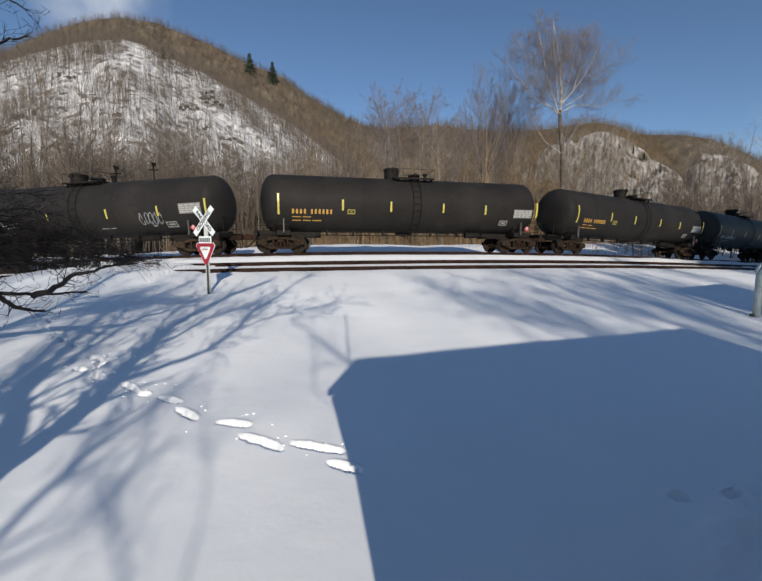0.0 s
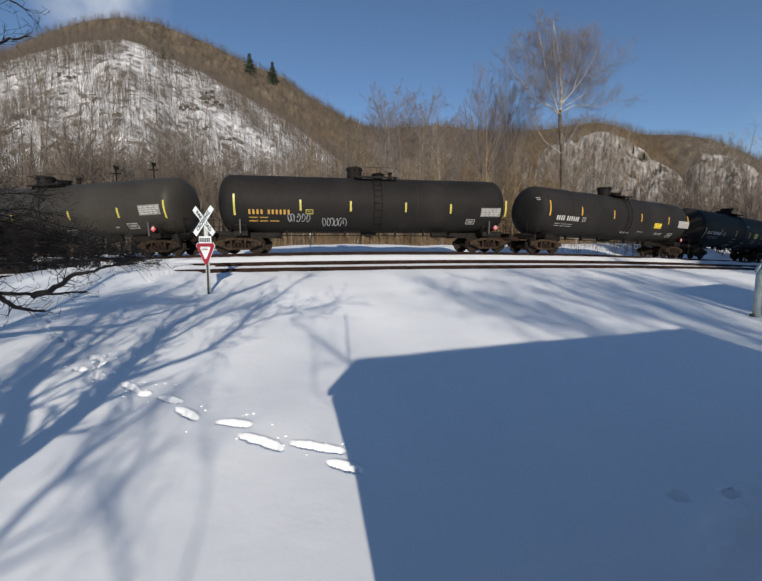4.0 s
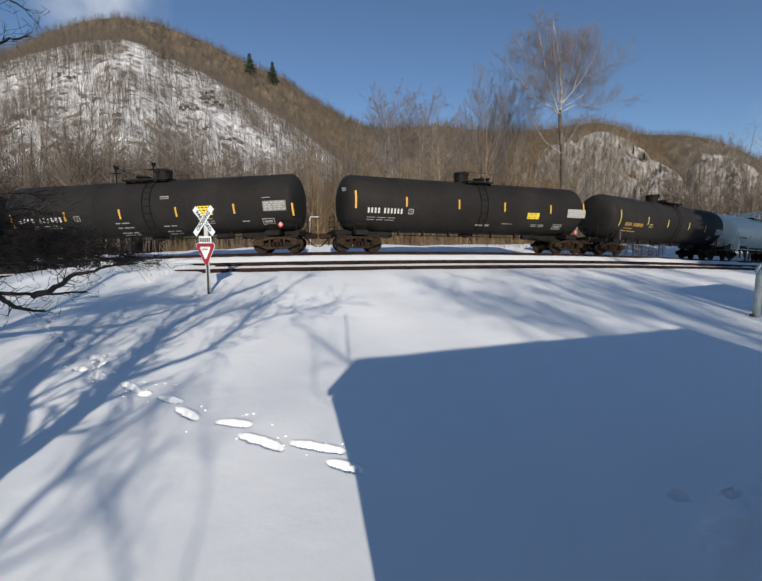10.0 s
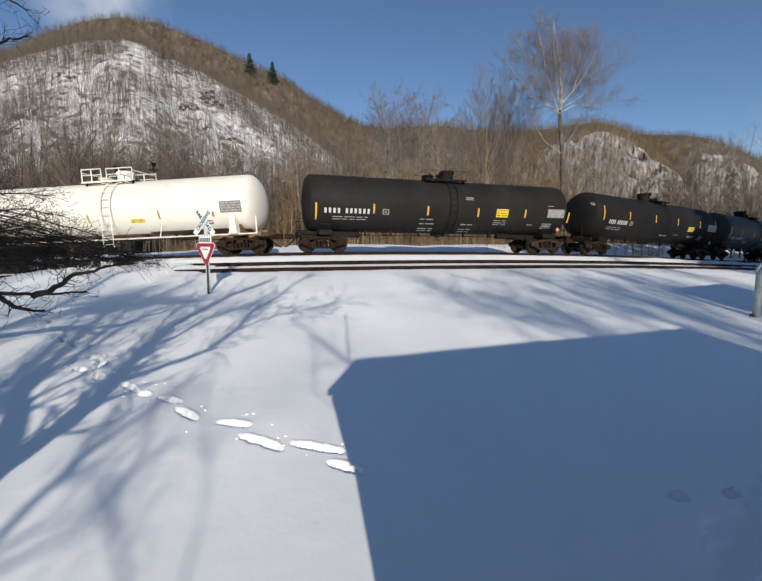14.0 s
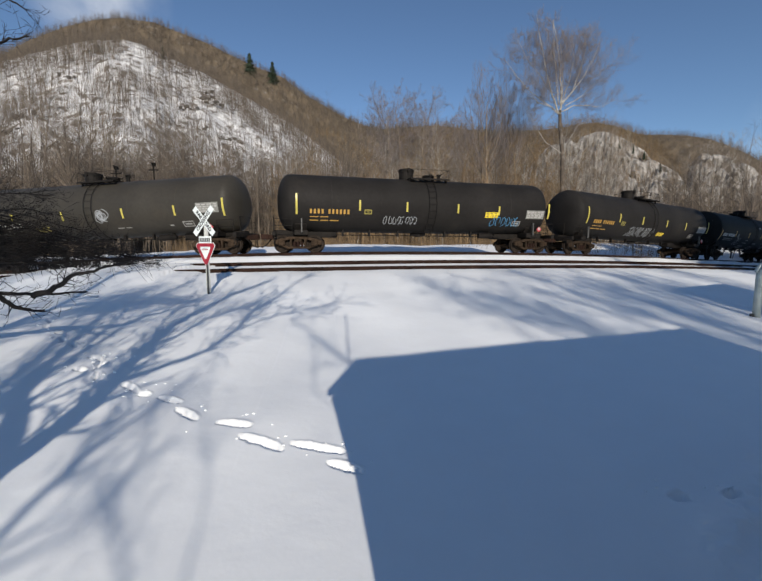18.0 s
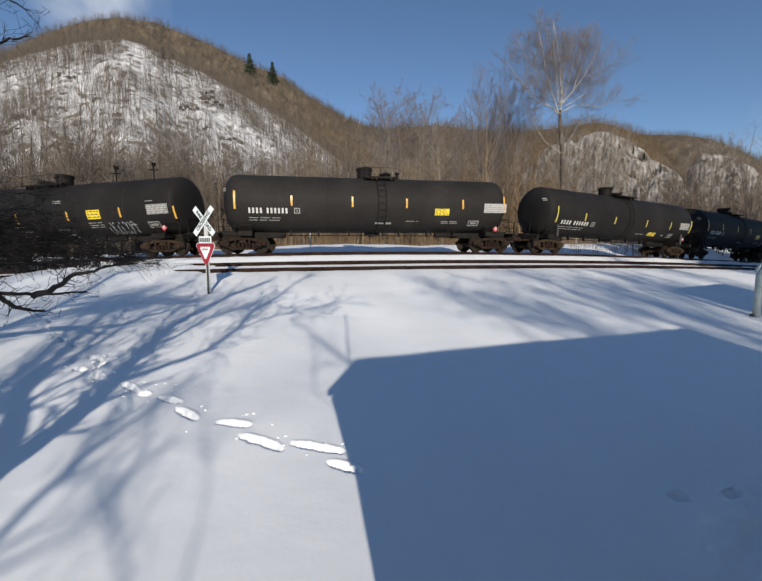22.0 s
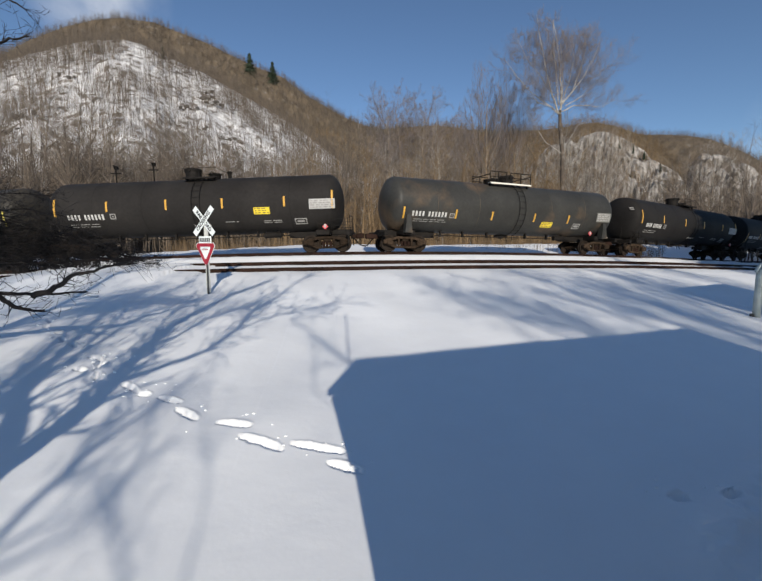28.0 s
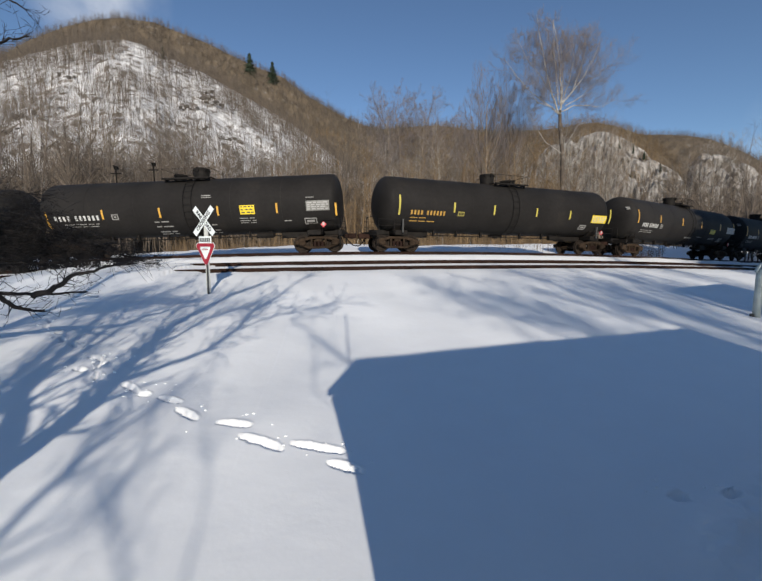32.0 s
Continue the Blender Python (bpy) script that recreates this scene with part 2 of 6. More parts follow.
LINE_X = -2.386 + along(np.cos(TURN))
LINE_Y = 22.491 + along(np.sin(TURN))
LINE_Z = -1.552 * (1 - np.exp(-((STEP - 3) / 35.84) ** 2)) + np.convolve(np.interp(STEP, [-45, -34, -26, -18, -10, -3], [-0.119, -0.162, -0.191, -0.177, -0.046, 0.0]), EASE, "same")


def line_at(s, side=0.0, up=0.0):
    """Place and heading at s metres along the far track; side > 0 is away from the house."""
    x, y, z, a = (float(np.interp(s, STEP, v)) for v in (LINE_X, LINE_Y, LINE_Z, TURN))
    return Vector((x - side * math.sin(a), y + side * math.cos(a), z + up)), a


BED_Q = [-400, -60, -20, -15.5, -12.5, -10.5, -5, -2.6, -1.95, 1.8, 2.4, 3.0, 3.45, 4.95, 5.4, 6.2, 9, 11, 15, 19, 23, 40]
BED_Z = [-1.6, -0.5, 0.55, 0.52, 0.46, 0.36, -0.14, -0.38, -0.16, -0.16, -0.42, -0.54, -0.56, -0.77, -0.80, -0.90, -1.38, -1.8, -2.35, -2.65, -2.75, -2.8]
PROFILE_Q = np.arange(-400, 60, 0.25)
PROFILE_Z = np.interp(PROFILE_Q, BED_Q, BED_Z)
PROFILE_Z = np.where(PROFILE_Q > 8, np.convolve(PROFILE_Z, np.ones(15) / 15, "same"), PROFILE_Z)
PROFILE_Z[PROFILE_Q > 40] = BED_Z[-1]
# footprints of the trail across the yard: place, length, heading in degrees
TRAIL = [(-9.5, 11.15, 0.55, -50), (-9.25, 10.7, 0.5, -45), (-8.5, 10.2, 0.4, -20), (-8.0, 9.7, 0.6, -45), (-7.45, 9.35, 0.5, -40), (-6.35, 8.55, 0.45, -30), (-6.1, 8.35, 0.5, -70), (-5.9, 8.05, 0.45, -80), (-6.2, 7.9, 0.35, -20),
         (-5.65, 7.6, 0.45, -60), (-4.65, 7.06, 0.66, -36), (-4.25, 6.82, 0.3, -20), (-3.68, 6.63, 0.55, -22), (-3.13, 6.1, 0.70, -38), (-2.23, 5.72, 0.62, -14), (-1.68, 5.24, 0.80, -24), (-0.88, 5.19, 0.80, -8), (-0.46, 4.80, 0.55, -18),
         (3.4, 4.22, 0.22, 10), (4.0, 4.22, 0.24, 20)]



def patches(u, v, seed):
    """Smooth random values between 0 and 1 over two coordinates."""
    table = np.random.default_rng(seed).uniform(0, 1, (256, 256))
    iu, iv = np.floor(u).astype(int), np.floor(v).astype(int)
    fu, fv = u - iu, v - iv
    fu, fv = fu * fu * (3 - 2 * fu), fv * fv * (3 - 2 * fv)
    a, b, c, d = table[iu % 256, iv % 256], table[(iu + 1) % 256, iv % 256], table[iu % 256, (iv + 1) % 256], table[(iu + 1) % 256, (iv + 1) % 256]
    return (a * (1 - fu) + b * fu) * (1 - fv) + (c * (1 - fu) + d * fu) * fv


def trodden(x, y):
    """Depth of the footprints: troughs with a steep wall on the far side and crumbs along the rim."""
    z = np.zeros(len(x))
    rim = 1.7 * (patches(x * 11 + 400, y * 13 + 400, 21) - 0.5) + 1.1 * (patches(x * 27 + 900, y * 31 + 900, 22) - 0.5)
    for fx, fy, ln, hd in TRAIL:
        near_it = (np.abs(x - fx) < 0.8) & (np.abs(y - fy) < 0.8)
        c, s = math.cos(radians(hd)), math.sin(radians(hd))
        u = (x[near_it] - fx) * c + (y[near_it] - fy) * s
        v = -(x[near_it] - fx) * s + (y[near_it] - fy) * c
        ends = np.sqrt(np.clip(1 - (2 * u / ln) ** 2, 0, 1))
        v = v / (0.25 + 0.75 * ends)
        dip = np.interp(v + 0.020 * rim[near_it], [-0.085, -0.05, 0.0, 0.04, 0.06, 0.09, 0.14], [0.0, -0.085, -0.11, -0.04, 0.030, 0.02, 0.0])
        z[near_it] += dip * ends * (1 + 0.18 * rim[near_it])
    return z


def ground_z(x, y):
    """Height of the snow at arrays x, y."""
    x, y = np.atleast_1d(np.asarray(x, float)), np.atleast_1d(np.asarray(y, float))
    out = np.empty(len(x))
    for i in range(0, len(x), 4000):
        xs, ys = x[i:i + 4000], y[i:i + 4000]
        k = np.argmin((LINE_X[None] - xs[:, None]) ** 2 + (LINE_Y[None] - ys[:, None]) ** 2, axis=1)
        q = (xs - LINE_X[k]) * np.sin(TURN[k]) - (ys - LINE_Y[k]) * np.cos(TURN[k])
        w = 1 / (1 + np.exp(np.clip((q - 12) / 2.0, -50, 50)))
        rise = np.clip(0.055 * (xs - 4), 0, 1.5) * np.clip((-q - 4) / 7, 0, 1) * np.clip((70 + q) / 20, 0, 1)
        out[i:i + 4000] = np.interp(q, PROFILE_Q, PROFILE_Z) + LINE_Z[k] * w + rise
        # the lane's packed snow, level over the near rails
        lane = np.clip((STEP[k] + 14.5) / 2, 0, 1) * np.clip((-5.4 - STEP[k]) / 1.5, 0, 1)
        out[i:i + 4000] += 0.20 * lane * np.clip((q - 2.4) / 0.8, 0, 1) * np.clip((8.0 - q) / 2.5, 0, 1)
    soft = 0.05 * np.sin(x * 0.9 + 1.3 * np.sin(y * 0.5)) * np.sin(y * 0.7 + 0.8) + 0.02 * np.sin(x * 2.7 + y * 1.1)
    bank = 0.07 * np.sin(x * 1.1 + 2 * np.sin(y * 0.6)) * np.sin(y * 0.9 + x * 0.35) * ((y > 28) & (y < 60))
    # a low ragged ridge of shovelled snow at the house's far corner
    u, v = (x - 3.0) * 0.80 + (y - 3.3) * 0.60, -(x - 3.0) * 0.60 + (y - 3.3) * 0.80
    lumps = patches(x * 4 + 60, y * 4 + 60, 23) + 0.6 * patches(x * 11 + 60, y * 11 + 60, 24)
    ridge = (0.085 * np.exp(-(v / 0.20) ** 2) + 0.06 * np.exp(-((v + 0.55) / 0.22) ** 2)) * lumps * np.clip(u / 0.5 + 0.4, 0, 1) * np.clip((6 - u) / 2, 0, 1)
    return out + ridge + bank + trodden(x, y) + soft * np.clip((np.hypot(x, y) - 2) / 4, 0, 1) * np.clip((12 - np.abs(y - 8)) / 6, 0.15, 1)


def gz(x, y):
    return float(ground_z([x], [y])[0])


def polar_sheet(name, radii, angles, height, mat, closed=False):
    """A sheet of ground spread round the origin; height takes arrays x, y."""
    r, a = np.meshgrid(radii, angles, indexing="ij")
    x, y = r * np.sin(a), r * np.cos(a)
    z = height(x.ravel(), y.ravel())
    co = np.stack([x.ravel(), y.ravel(), z], 1)
    nr, na = len(radii), len(angles)
    i, j = np.meshgrid(np.arange(nr - 1), np.arange(na if closed else na - 1), indexing="ij")
    k = (j + 1) % na
    quad = np.stack([i * na + j, i * na + k, (i + 1) * na + k, (i + 1) * na + j], -1).reshape(-1, 4)
    me = bpy.data.meshes.new(name)
    me.from_pydata(co.tolist(), [], quad.tolist() + ([list(range(na))[::-1]] if closed else []))
    return put_mesh(name, me, mat, smooth=True)


def make_ground():
    radii = [0.4]
    while radii[-1] < 3200:
        r = radii[-1]
        radii.append(r + (0.028 if 4.4 < r < 8.6 else 0.05 if 4.4 < r < 14 else 0.016 * r if 11 < r < 45 else 0.045 * r))
    angles = np.radians(np.concatenate([np.arange(-60, -48, 0.6), np.arange(-48, -2, 0.16), np.arange(-2, 36, 0.7), np.arange(36, 60, 0.35), np.arange(60, 300, 4.0)]))
    ob = polar_sheet("ground", np.array(radii), angles, ground_z, snow, closed=True)
    tagged(ob, "deep smooth white snow over open ground", "snow", kind="structure")


make_ground()


def sweep(name, s0, s1, side, up, profile, mat, step=2.0, parent=None, label=""):
    """A bar of constant section along the railway."""
    bm = bmesh.new()
    last = None
    for s in np.arange(s0, s1 + 1e-6, step):
        p, a = line_at(s, side, up)
        n = Vector((-math.sin(a), math.cos(a), 0))
        ring = [bm.verts.new(p + n * u + Vector((0, 0, v))) for u, v in profile]
        if last:
            for k in range(len(ring)):
                bm.faces.new((last[k], last[(k + 1) % len(ring)], ring[(k + 1) % len(ring)], ring[k]))
        else:
            bm.faces.new(ring)
        last = ring
    bm.faces.new(last[::-1])
    return put(name, bm, mat, parent, label)


RAIL = [(-0.07, -0.17), (0.07, -0.17), (0.07, -0.155), (0.012, -0.13), (0.012, -0.045), (0.036, -0.035), (0.036, -0.004),
        (-0.036, -0.004), (-0.036, -0.035), (-0.012, -0.045), (-0.012, -0.13), (-0.07, -0.155)]
HEAD = [(-0.033, -0.004), (0.033, -0.004), (0.028, 0.0), (-0.028, 0.0)]


def make_tracks():
    for name, side, ups, label in (("far_track", 0.0, (0.0, 0.0), "rusty steel rails carrying the tank train, snow between them"),
                                   ("near_track", -4.2, (-0.39, -0.60), "rusty unused rails half buried in snow")):
        top = tagged(new(name), label, "railway track", kind="structure")
        for k, u in enumerate((0.7525, -0.7525)):
            body = sweep("rail", -600, 690, side + u, ups[k], RAIL, rust, parent=top)
            sweep("rail_head", -600, 690, side + u, ups[k], HEAD, railhead, parent=body, label="worn shiny running surface")


make_tracks()

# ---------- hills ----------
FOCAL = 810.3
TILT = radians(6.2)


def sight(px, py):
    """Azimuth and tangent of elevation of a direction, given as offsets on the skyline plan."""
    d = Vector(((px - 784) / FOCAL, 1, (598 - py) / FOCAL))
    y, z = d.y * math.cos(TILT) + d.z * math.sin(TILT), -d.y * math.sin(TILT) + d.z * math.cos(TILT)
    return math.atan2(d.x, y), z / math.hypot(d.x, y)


def hill_shape(crest, base_r, crest_r, rough, power, seed, craggy=0.0):
    az, el = zip(*[sight(*p) for p in crest])

    def height(x, y):
        r, a = np.hypot(x, y), np.arctan2(x, y)
        top = EYE_Z + crest_r * np.interp(a, az, el)
        t = (r - base_r) / (crest_r - base_r)
        if craggy:
            # buttresses and clefts: the face steps forwards and back along its length
            w = 0.40 * np.abs(2 * patches(a * 34 + 40, r * 0.09, 3) - 1) + 0.35 * patches(a * 120 + 90, r * 0.3, 4) + 0.3 * patches(a * 300 + 150, r * 0.7, 5)
            t = t - craggy * (w - 0.45) * np.clip(3 * t * (1.04 - t), 0, 1)
            t = t + 0.035 * np.sin(t * 26 + 9 * patches(a * 30 + 40, r * 0.03, 6))
        t = np.clip(t, 0, 1)
        back = np.clip((r - crest_r) / (crest_r * 0.6), 0, 1)
        z = -2.2 + (top + 2.2) * t ** power * (1 - 0.55 * back)
        n = np.sin(x * 0.09 + seed) * np.sin(y * 0.075 + 2 * seed) + 0.6 * np.sin(x * 0.21 + 2.1 * np.sin(y * 0.11)) * np.sin(y * 0.19 + seed)
        n = n + 1.2 * (patches(x * 0.11 + 300, y * 0.07 + 300, 8) - 0.5) + 0.7 * (patches(x * 0.3 + 300, y * 0.2 + 300, 9) - 0.5)
        return z + rough * n * t * (1 - t) * 4
    return height, az


def make_hill(name, crest, base_r, crest_r, mat, label, rough=3.0, power=1.15, seed=0.0, craggy=0.0):
    height, az = hill_shape(crest, base_r, crest_r, rough, power, seed, craggy)
    radii = np.concatenate([np.linspace(base_r, crest_r, 110 if craggy else 70), np.linspace(crest_r, crest_r * 1.6, 10)[1:]])
    ob = polar_sheet(name, radii, np.linspace(az[0], az[-1], 320 if craggy else 240), height, mat)
    if craggy:
        ob.data.polygons.foreach_set("use_smooth", [False] * len(ob.data.polygons))
    tagged(ob, label, "hill", kind="structure")
    return height, az


def grow(count, az0, az1, r0, r1, hmin, hmax, height, name, mat, label, seed, twigs=16, upright=0.75, trunk=0.011, keep=None, twig_len=0.34, power=0.5, low=0.25, twig_r=0.42):
    """A wood of leafless trees as one mesh, spread evenly over a sector of the land."""
    g = np.random.default_rng(seed)
    a = g.uniform(az0, az1, count)
    r = r0 + (r1 - r0) * g.uniform(0, 1, count) ** power
    x, y = r * np.sin(a), r * np.cos(a)
    z = height(x, y)
    if keep is not None:
        ok = keep(x, y, z, g)
        x, y, z, r = x[ok], y[ok], z[ok], r[ok]
    n = len(x)
    h = g.uniform(hmin, hmax, n) * g.uniform(0.8, 1.1, n)
    lean = g.normal(0, 0.09, (n, 2))
    base = np.stack([x, y, z - 0.3], 1)
    top = base + np.stack([lean[:, 0] * h, lean[:, 1] * h, h + 0.3], 1)
    p0, p1, rad = [base], [top], [h * trunk]
    for k in range(twigs):
        f = g.uniform(low, 0.97, n)
        s = base + (top - base) * f[:, None]
        ang = g.uniform(0, 2 * math.pi, n)
        length = h * np.maximum(twig_len * 1.3 * np.sqrt(f) * (1.15 - f), 0.09) * g.uniform(0.6, 1.3, n)
        up = upright * g.uniform(0.6, 1.2, n)
        d = np.stack([np.cos(ang) * np.sqrt(np.clip(1 - up ** 2, 0.08, 1)), np.sin(ang) * np.sqrt(np.clip(1 - up ** 2, 0.08, 1)), up], 1)
        p0.append(s)
        p1.append(s + d * length[:, None])
        rad.append(h * trunk * twig_r * (1.1 - f))
    ob = spikes(np.concatenate(p0), np.concatenate(p1), np.concatenate(rad), name, mat)
    return tagged(ob, label, "woods", kind="stuff")


def clumps(size, least, seed):
    """Keeps the trees of irregular groves, with clearings between."""
    return lambda x, y, z, g: patches(x / size + 500, y / size + 500, seed) + 0.5 * patches(x * 3.1 / size + 500, y * 3.1 / size + 500, seed + 1) + g.uniform(-0.25, 0.25, len(x)) > least


def outcrop(x, y, z, wide, tall, seed):
    """A broken ledge of rock: a few angular blocks piled side by side."""
    g = random.Random(seed)
    top = tagged(new("rock_outcrop"), "dark broken rock ledge jutting from the snowy hillside", "rock")
    for k in range(5):
        bm = bmesh.new()
        bmesh.ops.create_icosphere(bm, subdivisions=2, radius=1.0)
        for v in bm.verts:
            v.co *= g.uniform(0.72, 1.12)
            v.co.z = max(-0.8, min(0.75, v.co.z))
        s = g.uniform(0.55, 1.0)
        m = Matrix.LocRotScale((x + wide * (k - 2) * 0.36 + g.gauss(0, 0.3), y + g.uniform(-1.5, 1.0), z + tall * g.uniform(-0.35, 0.45)), Euler((g.gauss(0, 0.2), g.gauss(0, 0.25), g.uniform(0, 3))), (wide * 0.26 * s, wide * 0.26 * s, tall * 0.5 * s))
        bmesh.ops.transform(bm, matrix=m, verts=bm.verts)
        put("rock_block", bm, crag, top)


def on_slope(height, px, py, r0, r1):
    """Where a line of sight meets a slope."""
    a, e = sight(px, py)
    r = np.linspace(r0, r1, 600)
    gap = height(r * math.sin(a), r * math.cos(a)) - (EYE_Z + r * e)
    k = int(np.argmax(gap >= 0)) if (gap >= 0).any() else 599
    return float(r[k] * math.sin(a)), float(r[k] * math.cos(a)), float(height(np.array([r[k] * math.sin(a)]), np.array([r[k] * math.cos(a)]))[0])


def make_hills():
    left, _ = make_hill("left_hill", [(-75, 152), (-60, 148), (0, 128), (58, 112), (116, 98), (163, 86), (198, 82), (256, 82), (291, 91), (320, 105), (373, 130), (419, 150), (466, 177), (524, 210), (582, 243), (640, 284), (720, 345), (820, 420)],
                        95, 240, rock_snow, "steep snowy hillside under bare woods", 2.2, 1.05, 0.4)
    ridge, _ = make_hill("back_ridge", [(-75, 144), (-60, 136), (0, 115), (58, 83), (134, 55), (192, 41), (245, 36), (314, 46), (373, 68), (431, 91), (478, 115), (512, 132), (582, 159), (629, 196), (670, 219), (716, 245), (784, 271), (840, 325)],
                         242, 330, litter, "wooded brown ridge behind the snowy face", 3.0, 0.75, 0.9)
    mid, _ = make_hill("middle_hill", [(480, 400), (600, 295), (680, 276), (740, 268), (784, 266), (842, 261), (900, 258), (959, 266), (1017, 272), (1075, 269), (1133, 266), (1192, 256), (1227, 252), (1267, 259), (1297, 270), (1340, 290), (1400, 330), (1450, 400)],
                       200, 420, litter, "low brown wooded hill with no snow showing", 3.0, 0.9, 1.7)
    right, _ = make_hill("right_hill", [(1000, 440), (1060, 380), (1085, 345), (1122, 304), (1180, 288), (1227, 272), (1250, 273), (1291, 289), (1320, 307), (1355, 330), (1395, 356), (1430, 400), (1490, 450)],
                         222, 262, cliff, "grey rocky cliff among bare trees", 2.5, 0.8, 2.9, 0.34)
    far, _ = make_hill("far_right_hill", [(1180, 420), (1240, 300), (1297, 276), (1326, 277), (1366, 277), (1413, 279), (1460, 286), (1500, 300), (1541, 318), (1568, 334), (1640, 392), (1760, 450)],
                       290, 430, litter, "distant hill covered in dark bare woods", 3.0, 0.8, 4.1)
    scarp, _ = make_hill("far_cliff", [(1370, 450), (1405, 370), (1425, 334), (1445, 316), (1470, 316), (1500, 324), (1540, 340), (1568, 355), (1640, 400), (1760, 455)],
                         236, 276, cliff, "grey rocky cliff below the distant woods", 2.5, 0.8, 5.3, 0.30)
    grow(11500, -0.80, 0.02, 97, 243, 6, 12, left, "hill_woods", hill_bark, "leafless grey-brown trees standing on the snowy hillside", 11, twigs=14, trunk=0.0070, keep=clumps(9.0, 0.60, 70))
    grow(5200, -0.80, 0.08, 300, 336, 4.5, 7, ridge, "hill_woods", hill_bark, "brown leafless woods covering the back ridge", 12, twigs=30, trunk=0.0095, power=0.9, twig_r=0.85, upright=0.5, low=0.1, twig_len=0.5)
    grow(1500, -0.40, 0.08, 246, 300, 6, 9, ridge, "hill_woods", brown_twig, "brown leafless woods low on the back ridge", 22, twigs=30, trunk=0.011, power=0.9, twig_r=0.7, upright=0.6)
    grow(5600, -0.24, 0.64, 318, 432, 7, 11, mid, "hill_woods", wood_brown, "dense brown leafless woods on the low hill", 13, twigs=28, trunk=0.0095, power=0.75, twig_r=0.62, upright=0.65, low=0.12)
    grow(3600, 0.30, 0.72, 185, 268, 5, 9, right, "hill_woods", brown_twig, "leafless trees scattered over the bluff", 14, twigs=18, trunk=0.009, twig_r=0.6, upright=0.6, keep=clumps(9.0, 0.64, 72))
    grow(3400, 0.46, 0.88, 350, 442, 4, 7, far, "hill_woods", hill_bark, "dark leafless woods over the distant hill", 15, twigs=26, trunk=0.013, twig_r=0.8, upright=0.55, power=0.8)
    grow(1500, 0.60, 0.90, 205, 300, 4, 8, scarp, "hill_woods", hill_bark, "leafless trees scattered over the far cliff", 24, twigs=16, trunk=0.010, twig_r=0.7, upright=0.55, keep=clumps(9.0, 0.60, 73))
    grow(1500, -0.80, 0.0, 226, 244, 5, 9, left, "hill_woods", hill_bark, "leafless trees along the brow of the snowy slope", 27, twigs=22, trunk=0.0085, power=0.45, twig_r=0.6, upright=0.6)
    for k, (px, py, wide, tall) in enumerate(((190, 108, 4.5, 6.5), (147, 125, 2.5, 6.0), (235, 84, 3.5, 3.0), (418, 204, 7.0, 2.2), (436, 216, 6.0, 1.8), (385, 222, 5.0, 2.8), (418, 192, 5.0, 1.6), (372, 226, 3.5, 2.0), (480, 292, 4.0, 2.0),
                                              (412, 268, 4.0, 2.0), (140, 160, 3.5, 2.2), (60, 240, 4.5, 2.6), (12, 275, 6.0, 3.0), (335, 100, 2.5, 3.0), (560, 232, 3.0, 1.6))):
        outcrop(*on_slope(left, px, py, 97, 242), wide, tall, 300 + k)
    flat = lambda x, y: ground_z(x, y)
    grow(1500, -0.26, 0.44, 49, 125, 7, 17, flat, "thicket", brown_twig, "tangled brown brush and saplings behind the railway", 16, twigs=64, trunk=0.006, power=0.7, low=0.03, twig_r=0.5)
    grow(1450, -0.82, -0.20, 58, 112, 8, 18, flat, "thicket", hill_bark, "brown leafless saplings at the foot of the hill", 17, twigs=38, trunk=0.0065, power=0.7, low=0.05, twig_r=0.5)
    grow(760, -0.48, -0.04, 62, 112, 13, 25, flat, "thicket", hill_bark, "grey leafless saplings under the snowy slope", 25, twigs=44, trunk=0.005, power=0.7, low=0.12, twig_r=0.5)
    grow(430, -0.10, 0.52, 58, 112, 12, 24, flat, "thicket", pale_bark, "thin pale leafless trees rising over the brush", 26, twigs=44, trunk=0.0045, power=0.7, low=0.25, twig_r=0.42)
    grow(400, -0.82, -0.47, 52, 95, 11, 21, flat, "thicket", hill_bark, "dark grey leafless trees at the edge of the brush", 19, twigs=44, trunk=0.0065, power=0.7, low=0.15, twig_r=0.5)
    grow(340, -0.68, -0.40, 78, 118, 16, 31, flat, "thicket", hill_bark, "tall brown leafless trees at the foot of the hill", 20, twigs=46, trunk=0.005, power=0.7, low=0.3, twig_r=0.5)
    grow(900, -0.50, 0.62, 35.5, 44, 0.5, 1.6, flat, "weeds", brown_twig, "dry brown weeds poking through the snow bank", 23, twigs=9, trunk=0.010, power=0.8, low=0.1, twig_r=0.6)
    grow(1500, -0.50, 0.62, 44, 58, 0.8, 2.8, flat, "weeds", brown_twig, "low tangled brown shrubs along the foot of the brush", 28, twigs=14, trunk=0.009, power=0.7, low=0.05, twig_r=0.6, upright=0.45, twig_len=0.5)
    grow(1900, 0.33, 0.88, 66, 170, 8, 17, flat, "thicket", hill_bark, "grey leafless saplings at the foot of the bluff", 18, twigs=38, trunk=0.0065, power=0.7, low=0.05, twig_r=0.5)

make_hills()

# ---------- house and shed behind the camera ----------


